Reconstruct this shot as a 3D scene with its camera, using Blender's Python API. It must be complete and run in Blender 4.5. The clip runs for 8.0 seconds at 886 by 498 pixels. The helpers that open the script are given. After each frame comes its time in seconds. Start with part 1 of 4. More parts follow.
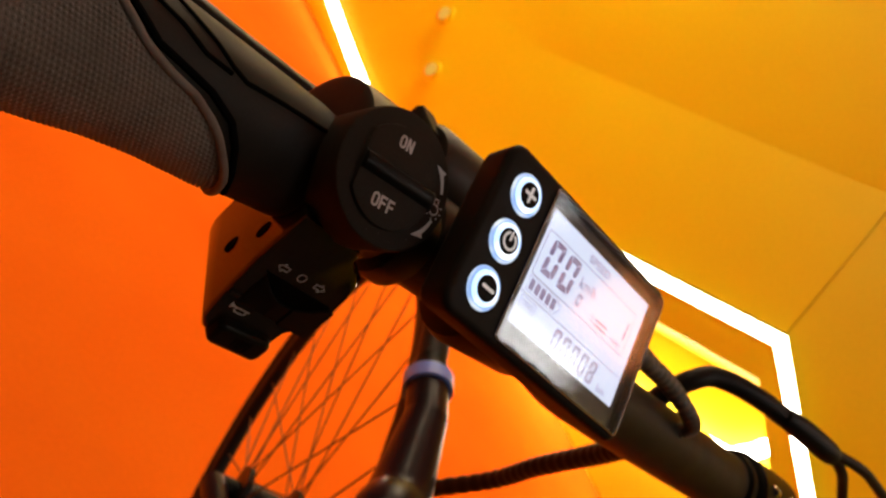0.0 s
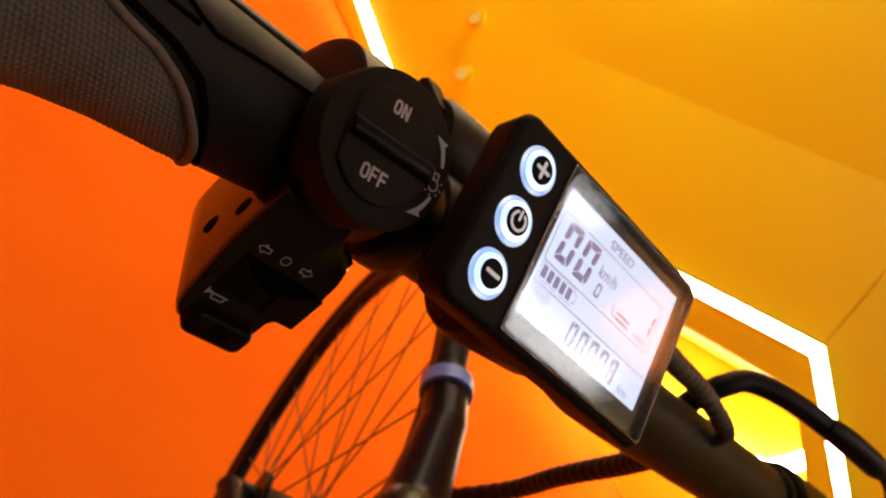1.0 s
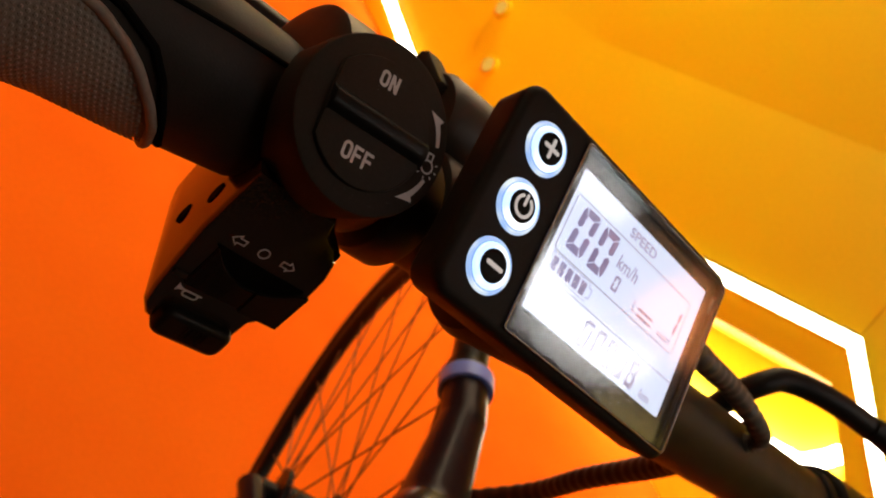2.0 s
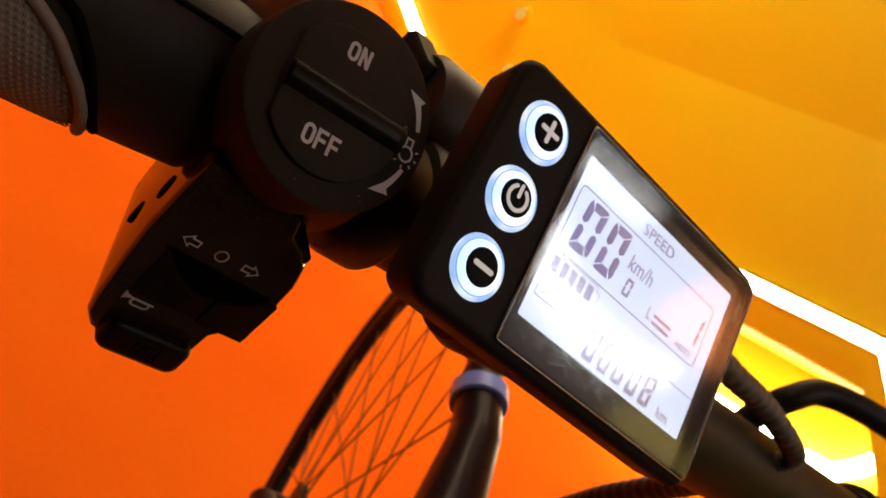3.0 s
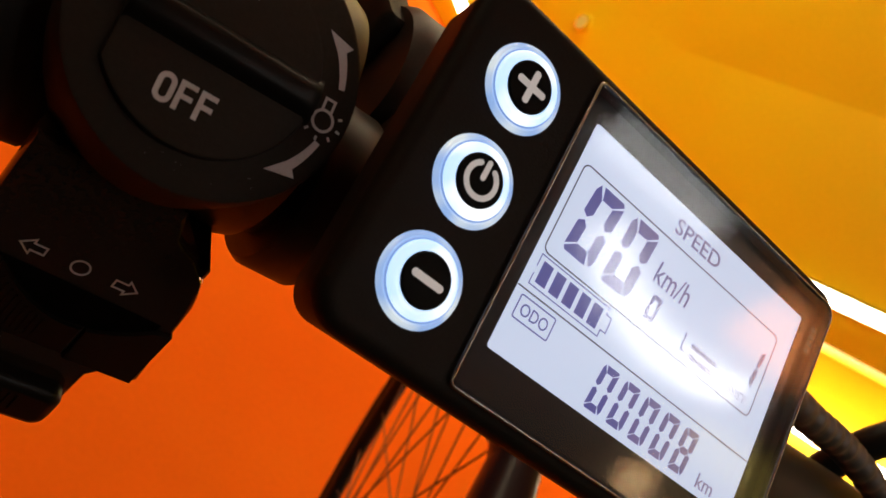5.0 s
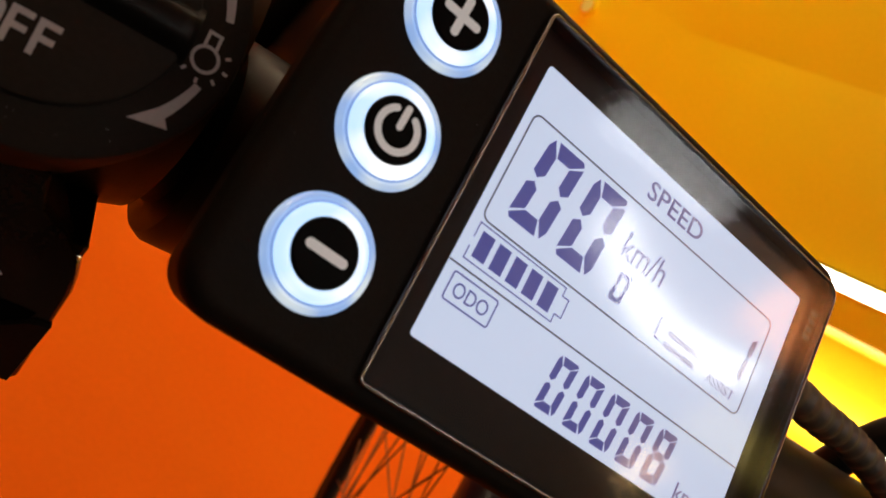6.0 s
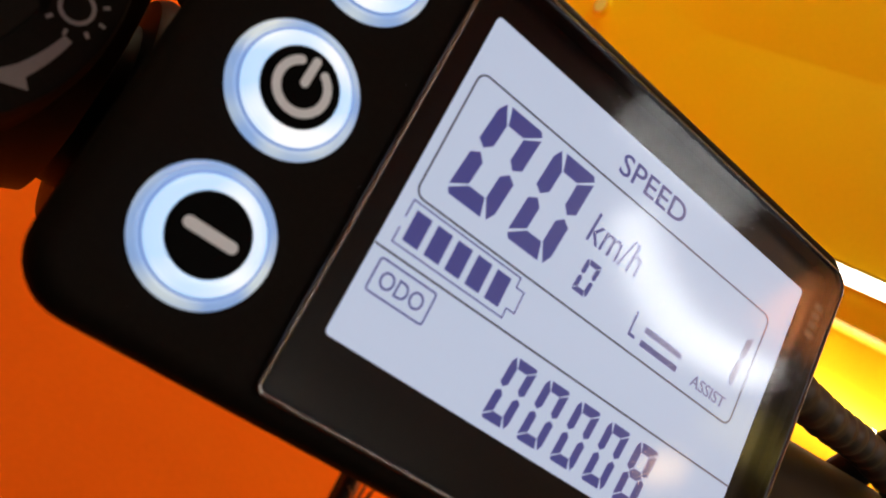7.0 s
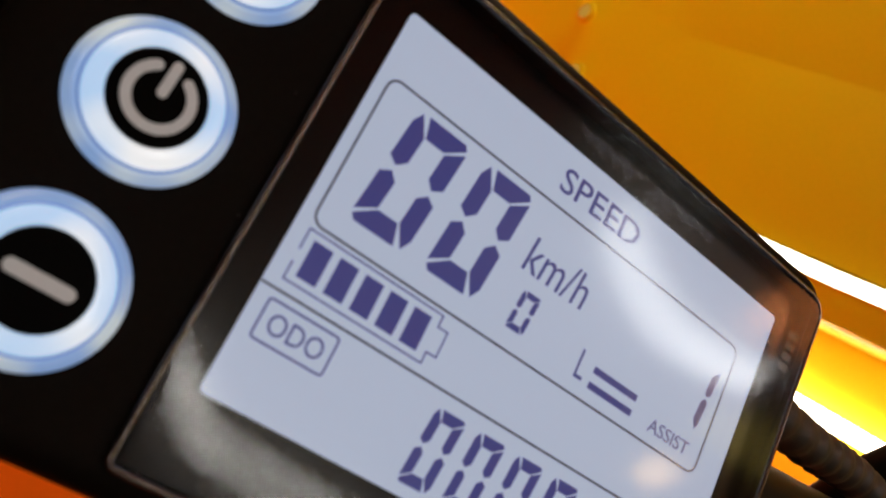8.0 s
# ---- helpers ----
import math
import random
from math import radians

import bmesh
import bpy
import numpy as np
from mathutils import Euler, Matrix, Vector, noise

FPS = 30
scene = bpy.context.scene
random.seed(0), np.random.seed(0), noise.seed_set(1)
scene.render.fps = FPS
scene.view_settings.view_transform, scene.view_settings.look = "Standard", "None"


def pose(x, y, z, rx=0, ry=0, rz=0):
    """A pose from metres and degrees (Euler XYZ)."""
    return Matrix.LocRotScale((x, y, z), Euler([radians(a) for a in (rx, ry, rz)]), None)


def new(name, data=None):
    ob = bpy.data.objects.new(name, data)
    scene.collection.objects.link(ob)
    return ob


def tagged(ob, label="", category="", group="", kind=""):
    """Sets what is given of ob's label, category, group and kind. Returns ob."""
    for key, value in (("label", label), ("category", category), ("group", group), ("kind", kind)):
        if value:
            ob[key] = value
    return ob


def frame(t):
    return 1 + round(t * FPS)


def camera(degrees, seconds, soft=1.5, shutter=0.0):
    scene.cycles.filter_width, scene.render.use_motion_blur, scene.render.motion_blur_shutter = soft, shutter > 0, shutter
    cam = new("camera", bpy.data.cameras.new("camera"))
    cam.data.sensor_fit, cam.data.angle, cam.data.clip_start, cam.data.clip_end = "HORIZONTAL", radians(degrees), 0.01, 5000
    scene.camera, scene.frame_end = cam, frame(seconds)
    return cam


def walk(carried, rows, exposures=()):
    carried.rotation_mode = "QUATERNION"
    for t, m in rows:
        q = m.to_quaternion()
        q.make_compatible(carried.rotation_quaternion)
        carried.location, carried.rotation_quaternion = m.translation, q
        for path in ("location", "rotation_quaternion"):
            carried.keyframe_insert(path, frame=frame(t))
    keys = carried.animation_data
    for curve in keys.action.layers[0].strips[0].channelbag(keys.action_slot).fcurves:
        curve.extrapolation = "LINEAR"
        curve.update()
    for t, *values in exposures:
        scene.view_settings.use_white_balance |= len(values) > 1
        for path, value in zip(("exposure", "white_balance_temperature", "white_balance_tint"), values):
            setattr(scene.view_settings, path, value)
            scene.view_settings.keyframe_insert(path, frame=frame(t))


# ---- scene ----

# ---------------------------------------------------------------- camera
cam = camera(53.34, 8.0, soft=1.6)
PATH = [
    (0.0, -0.14334, -0.18226, 0.88012, 65.138, -49.852, -16.579),
    (0.5, -0.13072, -0.17678, 0.87711, 63.702, -49.692, -14.671),
    (1.0, -0.12050, -0.16717, 0.87503, 63.224, -49.352, -13.446),
    (1.5, -0.11180, -0.15764, 0.87532, 62.111, -48.750, -12.070),
    (2.0, -0.10287, -0.15016, 0.87308, 61.109, -48.010, -11.231),
    (2.2, -0.09922, -0.14679, 0.87189, 60.974, -47.556, -10.956),
    (3.5, -0.07406, -0.12333, 0.86911, 59.770, -46.402, -8.366),
    (4.0, -0.06464, -0.11424, 0.86793, 58.726, -45.547, -6.824),
    (4.5, -0.05750, -0.10547, 0.86597, 58.710, -44.993, -6.083),
    (4.7, -0.05371, -0.10145, 0.86563, 58.306, -44.681, -5.329),
    (5.8, -0.03224, -0.08374, 0.86196, 57.181, -43.915, -4.163),
    (6.0, -0.02962, -0.08075, 0.86242, 56.914, -43.605, -4.420),
    (6.5, -0.02162, -0.07374, 0.86303, 56.613, -43.036, -3.988),
    (7.0, -0.01556, -0.06986, 0.86098, 56.530, -42.561, -3.557),
    (7.5, -0.01037, -0.06405, 0.86083, 56.816, -42.058, -3.250),
    (8.0, -0.00618, -0.05874, 0.86199, 58.037, -42.104, -5.006),
]
walk(cam, [(t, pose(x, y, z, rx, ry, rz)) for t, x, y, z, rx, ry, rz in PATH],
     exposures=[(0.0, 0.12), (2.2, 0.15), (3.6, 0.10), (4.7, -0.13), (6.0, -0.18), (6.5, -0.26), (7.5, -0.54), (8.0, -0.70)])
# shallow depth of field of a close-up lens
cam.data.dof.use_dof = True
cam.data.dof.focus_distance = 0.133
cam.data.dof.aperture_fstop = 46.0

# ---------------------------------------------------------------- frames of reference
R2 = math.sqrt(0.5)
# display face: x along the text, y up the face, z out of the glass; the face leans back by 45 degrees
FACE = Matrix(((1, 0, 0, 0), (0, R2, -R2, 0), (0, R2, R2, 0.83), (0, 0, 0, 1)))
# handlebar: x along the bar, y forward, z up
_a = Vector((1.0, 0.13, -0.095)).normalized()
_u = Vector((0.0, R2, R2))
_c = (_u - _a * _a.dot(_u)).normalized()
_b = _c.cross(_a)
_p = Vector((-0.03, 0.0, -0.03))
BAR = FACE @ Matrix(((_a.x, _b.x, _c.x, _p.x), (_a.y, _b.y, _c.y, _p.y), (_a.z, _b.z, _c.z, _p.z), (0, 0, 0, 1)))
# plate frame: x along the bar, y up, z towards the rider
PLATE = BAR @ Matrix(((1, 0, 0, 0), (0, 0, -1, 0), (0, 1, 0, 0), (0, 0, 0, 1)))
# side wall: x along the wall, y up, z out into the room
WD, WN, W0 = Vector((0.3148, -0.9492, 0.0)), Vector((-0.9492, -0.3148, 0.0)), Vector((1.0955, 3.5567, 0.0))
WALL = Matrix(((WD.x, 0, WN.x, W0.x), (WD.y, 0, WN.y, W0.y), (0, 1, 0, 0), (0, 0, 0, 1)))
MM = 0.001

# ---------------------------------------------------------------- world
world = bpy.data.worlds.new("world")
scene.world = world
world.use_nodes = True
world.node_tree.nodes["Background"].inputs["Color"].default_value = (0.9, 0.75, 0.6, 1)
world.node_tree.nodes["Background"].inputs["Strength"].default_value = 0.006


# ---------------------------------------------------------------- materials
def material(name, base, rough=0.5, metal=0.0, spec=0.5, grain=0.0, grain_size=0.001, spots=0.0, spot_size=0.02,
             tint=None, bump=0.0, bump_size=0.0005, coat=0.0, rough_var=0.0, emit=None, power=0.0, glow=None, glow_size=0.004):
    """Principled surface with variation at two scales and fine relief; sizes in metres."""
    m = bpy.data.materials.new(name)
    m.use_nodes = True
    nt = m.node_tree
    n, link = nt.nodes, nt.links
    p = n["Principled BSDF"]
    p.inputs["Base Color"].default_value = (*base, 1)
    p.inputs["Roughness"].default_value = rough
    p.inputs["Metallic"].default_value = metal
    p.inputs["Specular IOR Level"].default_value = spec
    p.inputs["Coat Weight"].default_value = coat
    p.inputs["Coat Roughness"].default_value = 0.08
    geo = n.new("ShaderNodeTexCoord")

    def tex(size, detail=3.0):
        t = n.new("ShaderNodeTexNoise")
        t.inputs["Scale"].default_value = 1.0 / size
        t.inputs["Detail"].default_value = detail
        link.new(geo.outputs["Object"], t.inputs["Vector"])
        return t.outputs["Fac"]

    colour = None
    if spots > 0:
        ramp = n.new("ShaderNodeMapRange")
        ramp.inputs["From Min"].default_value, ramp.inputs["From Max"].default_value = 0.35, 0.7
        link.new(tex(spot_size), ramp.inputs["Value"])
        mix = n.new("ShaderNodeMix")
        mix.data_type = "RGBA"
        mix.inputs["A"].default_value = (*base, 1)
        other = tint if tint else tuple(c * (1 - spots) for c in base)
        mix.inputs["B"].default_value = (*other, 1)
        link.new(ramp.outputs["Result"], mix.inputs["Factor"])
        colour = mix.outputs["Result"]
    if grain > 0:
        mr = n.new("ShaderNodeMapRange")
        mr.inputs["To Min"].default_value, mr.inputs["To Max"].default_value = 1 - grain, 1 + grain
        link.new(tex(grain_size), mr.inputs["Value"])
        hs = n.new("ShaderNodeHueSaturation")
        hs.inputs["Color"].default_value = (*base, 1)
        if colour:
            link.new(colour, hs.inputs["Color"])
        link.new(mr.outputs["Result"], hs.inputs["Value"])
        colour = hs.outputs["Color"]
    if colour:
        link.new(colour, p.inputs["Base Color"])
    if rough_var > 0:
        rr = n.new("ShaderNodeMapRange")
        rr.inputs["To Min"].default_value, rr.inputs["To Max"].default_value = rough - rough_var, rough + rough_var
        link.new(tex(spot_size * 0.5), rr.inputs["Value"])
        link.new(rr.outputs["Result"], p.inputs["Roughness"])
    if bump > 0:
        b = n.new("ShaderNodeBump")
        b.inputs["Strength"].default_value = bump
        b.inputs["Distance"].default_value = bump_size * 0.3
        link.new(tex(bump_size, 2.0), b.inputs["Height"])
        link.new(b.outputs["Normal"], p.inputs["Normal"])
    if emit:
        p.inputs["Emission Color"].default_value = (*emit, 1)
        p.inputs["Emission Strength"].default_value = power
        if glow:
            mixg = n.new("ShaderNodeMix")
            mixg.data_type = "RGBA"
            mixg.inputs["A"].default_value, mixg.inputs["B"].default_value = (*emit, 1), (*glow, 1)
            span = n.new("ShaderNodeMapRange")
            span.inputs["From Min"].default_value, span.inputs["From Max"].default_value = 0.4, 0.65
            link.new(tex(glow_size, 1.0), span.inputs["Value"])
            link.new(span.outputs["Result"], mixg.inputs["Factor"])
            link.new(mixg.outputs["Result"], p.inputs["Emission Color"])
    return m


def glass_material():
    """Clear cover glass with a smudged, slightly hazy gloss."""
    m = bpy.data.materials.new("cover_glass")
    m.use_nodes = True
    n, link = m.node_tree.nodes, m.node_tree.links
    n.clear()
    out = n.new("ShaderNodeOutputMaterial")
    clear = n.new("ShaderNodeBsdfTransparent")
    sharp = n.new("ShaderNodeBsdfGlossy")
    sharp.inputs["Roughness"].default_value = 0.085
    hazy = n.new("ShaderNodeBsdfGlossy")
    hazy.inputs["Roughness"].default_value = 0.24
    smudge = n.new("ShaderNodeTexNoise")
    smudge.inputs["Scale"].default_value = 90.0
    smudge.inputs["Detail"].default_value = 5.0
    coord = n.new("ShaderNodeTexCoord")
    link.new(coord.outputs["Object"], smudge.inputs["Vector"])
    grade = n.new("ShaderNodeMapRange")
    grade.inputs["From Min"].default_value, grade.inputs["From Max"].default_value = 0.3, 0.7
    grade.inputs["To Min"].default_value, grade.inputs["To Max"].default_value = 0.09, 0.18
    link.new(smudge.outputs["Fac"], grade.inputs["Value"])
    gloss = n.new("ShaderNodeMixShader")
    link.new(grade.outputs["Result"], gloss.inputs["Fac"])
    link.new(sharp.outputs[0], gloss.inputs[1])
    link.new(hazy.outputs[0], gloss.inputs[2])
    facing = n.new("ShaderNodeLayerWeight")
    facing.inputs["Blend"].default_value = 0.5
    fifth = n.new("ShaderNodeMath")
    fifth.operation = "POWER"
    fifth.inputs[1].default_value = 3.6
    link.new(facing.outputs["Facing"], fifth.inputs[0])
    fres = n.new("ShaderNodeMapRange")
    fres.inputs["To Min"].default_value, fres.inputs["To Max"].default_value = 0.022, 0.54
    link.new(fifth.outputs[0], fres.inputs["Value"])
    mix = n.new("ShaderNodeMixShader")
    link.new(fres.outputs[0], mix.inputs["Fac"])
    link.new(clear.outputs[0], mix.inputs[1])
    link.new(gloss.outputs[0], mix.inputs[2])
    link.new(mix.outputs[0], out.inputs["Surface"])
    return m


def lamp_material(name, colour, power):
    m = bpy.data.materials.new(name)
    m.use_nodes = True
    n, link = m.node_tree.nodes, m.node_tree.links
    n.clear()
    e = n.new("ShaderNodeEmission")
    e.inputs["Color"].default_value = (*colour, 1)
    e.inputs["Strength"].default_value = power
    link.new(e.outputs[0], n.new("ShaderNodeOutputMaterial").inputs["Surface"])
    return m


PLASTIC = material("matte_black_plastic", (0.0130, 0.0098, 0.0075), 0.55, spec=0.08, grain=0.25, grain_size=0.0006, bump=0.25,
                   bump_size=0.00035, rough_var=0.06, spot_size=0.012)
SATIN = material("satin_black_plastic", (0.0080, 0.0066, 0.0055), 0.38, spec=0.11, grain=0.2, grain_size=0.0008, rough_var=0.06,
                 spot_size=0.01, bump=0.1, bump_size=0.0004)
KNOB = material("charcoal_plastic", (0.0275, 0.0215, 0.0168), 0.60, spec=0.05, grain=0.2, grain_size=0.0007, bump=0.2,
                bump_size=0.0004, rough_var=0.06, spot_size=0.01)
HOUSING = material("satin_charcoal_housing", (0.0275, 0.0215, 0.0168), 0.46, spec=0.32, grain=0.2, grain_size=0.0007, bump=0.15,
                   bump_size=0.0004, rough_var=0.06, spot_size=0.01)
SHELL = material("semi_gloss_black_shell", (0.0240, 0.0125, 0.0078), 0.17, spec=0.5, grain=0.2, grain_size=0.0008, rough_var=0.03,
                 spot_size=0.008, bump=0.015, bump_size=0.0004)
LIP = material("polished_dark_lip", (0.22, 0.20, 0.18), 0.16, metal=0.85, grain=0.2, grain_size=0.0008, bump=0.35, bump_size=0.0012)
GLOSSBLACK = material("gloss_black_border", (0.004, 0.004, 0.004), 0.4, spec=0.1, grain=0.1, grain_size=0.002)
RUBBER = material("black_rubber", (0.0135, 0.0102, 0.0075), 0.60, spec=0.22, grain=0.25, grain_size=0.0008, bump=0.3,
                  bump_size=0.0005, rough_var=0.07, spot_size=0.015)
GREYRUBBER = material("grey_rubber", (0.185, 0.158, 0.132), 0.65, spec=0.35, grain=0.2, grain_size=0.001, spots=0.25,
                      spot_size=0.012, bump=0.3, bump_size=0.0004)
CAP = material("deep_black_cap", (0.002, 0.002, 0.002), 0.5, spec=0.06, grain=0.1, grain_size=0.001)
PRINTLIT = material("backlit_white_mark", (0.56, 0.56, 0.57), 0.6, grain=0.08, grain_size=0.0004, emit=(1.0, 0.97, 0.94), power=0.30)
PRINT = material("white_print", (0.50, 0.50, 0.51), 0.6, grain=0.12, grain_size=0.0004)
# Near-black that stands in for the shade in grooves, recess and holes.
GROOVESHADE = material("groove_shade_black", (0.003, 0.003, 0.003), 0.9, spec=0.02, grain=0.15, grain_size=0.001)
BARPAINT = material("black_anodised_bar", (0.0140, 0.0115, 0.0096), 0.50, spec=0.28, grain=0.2, grain_size=0.001, bump=0.2,
                    bump_size=0.0004, rough_var=0.08, spot_size=0.02)
STEEL = material("bright_steel", (0.6, 0.6, 0.62), 0.25, metal=1.0, grain=0.1, grain_size=0.001)
CABLE = material("cable_sheath", (0.009, 0.008, 0.007), 0.5, spec=0.2, grain=0.2, grain_size=0.001, bump=0.2, bump_size=0.0006)
GREYCABLE = material("grey_cable_sleeve", (0.085, 0.072, 0.058), 0.5, grain=0.2, grain_size=0.001, bump=0.2, bump_size=0.0006)
SPOKE = material("dull_bronze_spoke", (0.17, 0.075, 0.030), 0.55, spec=0.15, grain=0.15, grain_size=0.004)
TYRE = material("brown_tyre_tread", (0.22, 0.105, 0.045), 0.75, grain=0.3, grain_size=0.002, bump=0.4, bump_size=0.001)
RIM = material("black_rim", (0.006, 0.0055, 0.006), 0.4, spec=0.2, grain=0.1, grain_size=0.002)
FRAMEPAINT = material("dark_plum_frame_paint", (0.016, 0.009, 0.013), 0.3, spec=0.15, coat=0.03, grain=0.15, grain_size=0.002)
COLLAR = material("pale_blue_collar", (0.20, 0.33, 0.98), 0.35, grain=0.08, grain_size=0.003)
ORANGE = material("orange_floor_paint", (0.90, 0.160, 0.009), 0.75, spec=0.0, grain=0.05, grain_size=0.01, spots=1.0,
                  spot_size=0.45, tint=(0.86, 0.134, 0.008), bump=0.1, bump_size=0.004)
YELLOW = material("yellow_wall_paint", (0.95, 0.76, 0.008), 0.40, spec=0.35, grain=0.04, grain_size=0.01, spots=1.0,
                  spot_size=0.5, tint=(0.94, 0.73, 0.007), bump=0.08, bump_size=0.003)
LEMON = material("lemon_niche_paint", (0.96, 0.77, 0.03), 0.4, spec=0.3, grain=0.04, grain_size=0.01, spots=1.0,
                 spot_size=0.4, tint=(0.95, 0.74, 0.025), bump=0.06, bump_size=0.003)
DARKWALL = material("charcoal_wall_paint", (0.03, 0.028, 0.027), 0.7, grain=0.1, grain_size=0.02, spots=0.2, spot_size=0.5)
CEILING = material("amber_ceiling_paint", (0.44, 0.22, 0.03), 0.7, grain=0.05, grain_size=0.02, spots=0.15, spot_size=0.4)
LCD = material("lcd_backlight", (0.25, 0.25, 0.28), 0.33, spec=0.15, emit=(0.58, 0.675, 0.87), power=1.0)
INK = material("lcd_segment", (0.05, 0.05, 0.10), 0.33, spec=0.3, emit=(0.055, 0.06, 0.26), power=1.0)
INKLINE = material("lcd_line", (0.03, 0.03, 0.04), 0.33, spec=0.3, emit=(0.06, 0.06, 0.10), power=0.6)


def contrast_fade(m, low, high, most):
    """Pale gloss painting the segments' loss of contrast, rising towards grazing views."""
    n, link = m.node_tree.nodes, m.node_tree.links
    facing = n.new("ShaderNodeLayerWeight")
    facing.inputs["Blend"].default_value = 0.5
    span = n.new("ShaderNodeMapRange")
    span.inputs["From Min"].default_value, span.inputs["From Max"].default_value = low, high
    span.inputs["To Max"].default_value = most
    link.new(facing.outputs["Facing"], span.inputs["Value"])
    gloss = n.new("ShaderNodeBsdfGlossy")
    gloss.inputs["Color"].default_value = (0.90, 0.86, 1.0, 1)
    gloss.inputs["Roughness"].default_value = 0.75
    mix = n.new("ShaderNodeMixShader")
    link.new(span.outputs["Result"], mix.inputs["Fac"])
    link.new(n["Principled BSDF"].outputs[0], mix.inputs[1])
    link.new(gloss.outputs[0], mix.inputs[2])
    link.new(mix.outputs[0], n["Material Output"].inputs["Surface"])


contrast_fade(INK, 0.27, 0.36, 0.58)
contrast_fade(INKLINE, 0.27, 0.37, 0.50)
RING = material("lit_button_ring", (0.18, 0.22, 0.3), 0.15, spec=0.6, coat=0.6, grain=0.12, grain_size=0.003, emit=(0.36, 0.57, 1.0), power=0.85, glow=(0.85, 0.95, 1.0), glow_size=0.006)
RINGIN = material("lit_button_core", (0.3, 0.32, 0.4), 0.2, spec=0.6, emit=(0.50, 0.72, 1.0), power=1.32, glow=(1.0, 1.0, 1.0), glow_size=0.007)
RINGDIM = material("dim_blue_groove", (0.1, 0.14, 0.25), 0.3, spec=0.5, emit=(0.30, 0.50, 1.0), power=0.62)
GLASS = glass_material()
LED = lamp_material("wall_led", (1.0, 0.90, 0.70), 15.0)
LEDNICHE = lamp_material("niche_led", (1.0, 0.92, 0.74), 30.0)
LEDORANGE = lamp_material("orange_led", (1.0, 0.30, 0.08), 9.0)
LEDAMBER = lamp_material("amber_led", (1.0, 0.46, 0.11), 3.0)
LEDGOLD = lamp_material("gold_led", (1.0, 0.74, 0.18), 2.6)
LEDSPOT = lamp_material("warm_spot", (1.0, 0.62, 0.30), 20.0)
# Fill for unseen strips added to brighten the yellow wall and room.
LEDFILL = lamp_material("warm_fill_led", (1.0, 0.80, 0.52), 33.0)
# Weak glow that paints the blurred lamp reflections on the glossy wall.
WALLGLINT = lamp_material("wall_glint_glow", (1.0, 0.52, 0.07), 0.75)
LEDCEIL = lamp_material("ceiling_led", (1.0, 0.95, 0.88), 34.0)
LEDCURVE = lamp_material("curved_ceiling_led", (0.98, 0.97, 0.94), 17.5)


# ---------------------------------------------------------------- mesh helpers
def part(name, bm, mat, parent=None, label="", smooth=40):
    bmesh.ops.recalc_face_normals(bm, faces=bm.faces)
    me = bpy.data.meshes.new(name)
    bm.to_mesh(me)
    bm.free()
    me.materials.append(mat)
    if smooth:
        me.shade_smooth()
        me.set_sharp_from_angle(angle=radians(smooth))
    ob = new(name, me)
    if parent is not None:
        ob.parent = parent
    if label:
        ob["label"] = label
    return ob


def thing(name, m, label, category, group="", kind=""):
    ob = new(name)
    ob.empty_display_size = 0.02
    ob.matrix_world = m
    return tagged(ob, label, category, group, kind)


def solid(name, bm, mat, m, label, category, group="", kind="", smooth=40):
    ob = part(name, bm, mat, None, "", smooth)
    ob.matrix_world = m
    return tagged(ob, label, category, group, kind)


def loft(loops, closed_ends=(True, True), ring=True):
    """Skin a list of equally long loops of points."""
    bm = bmesh.new()
    rows = [[bm.verts.new(p) for p in loop] for loop in loops]
    k = len(rows[0])
    for a, b in zip(rows, rows[1:]):
        for i in range(k if ring else k - 1):
            j = (i + 1) % k
            bm.faces.new((a[i], a[j], b[j], b[i]))
    if closed_ends[0]:
        bm.faces.new(rows[0][::-1])
    if closed_ends[1]:
        bm.faces.new(rows[-1])
    return bm


def rrect(x0, x1, y0, y1, r, z, seg=6):
    pts = []
    rs = r if isinstance(r, (tuple, list)) else (r, r, r, r)   # right-top, left-top, left-bottom, right-bottom
    for (cx, cy, a0), rad in zip((((x1, y1, 0)), (x0, y1, 90), (x0, y0, 180), (x1, y0, 270)), rs):
        sx = -1 if cx == x1 else 1
        sy = -1 if cy == y1 else 1
        for i in range(seg + 1):
            a = radians(a0 + 90 * i / seg)
            pts.append((cx + sx * rad + rad * math.cos(a), cy + sy * rad + rad * math.sin(a), z))
    return pts


def block(x0, x1, y0, y1, r, layers, seg=6):
    """A rounded block from layers of (z, inset)."""
    loops = []
    for z, d in layers:
        rr = tuple(max(q - d, 0.0002) for q in (r if isinstance(r, (tuple, list)) else (r,) * 4))
        loops.append(rrect(x0 + d, x1 - d, y0 + d, y1 - d, rr, z, seg))
    # a narrow flat border keeps the end faces flat under smooth shading
    step = 0.02 * min(x1 - x0, y1 - y0)
    z, d = layers[-1]
    if d > 0:
        rr = tuple(max(q - d - step, 0.0001) for q in (r if isinstance(r, (tuple, list)) else (r,) * 4))
        loops.append(rrect(x0 + d + step, x1 - d - step, y0 + d + step, y1 - d - step, rr, z, seg))
    return loft(loops)


def lathe(profile, seg=48, centre=(0, 0, 0), caps=(True, True)):
    """Turn (radius, z) pairs about z."""
    loops = [[(centre[0] + r * math.cos(2 * math.pi * i / seg), centre[1] + r * math.sin(2 * math.pi * i / seg), centre[2] + z)
              for i in range(seg)] for r, z in profile]
    return loft(loops, caps)


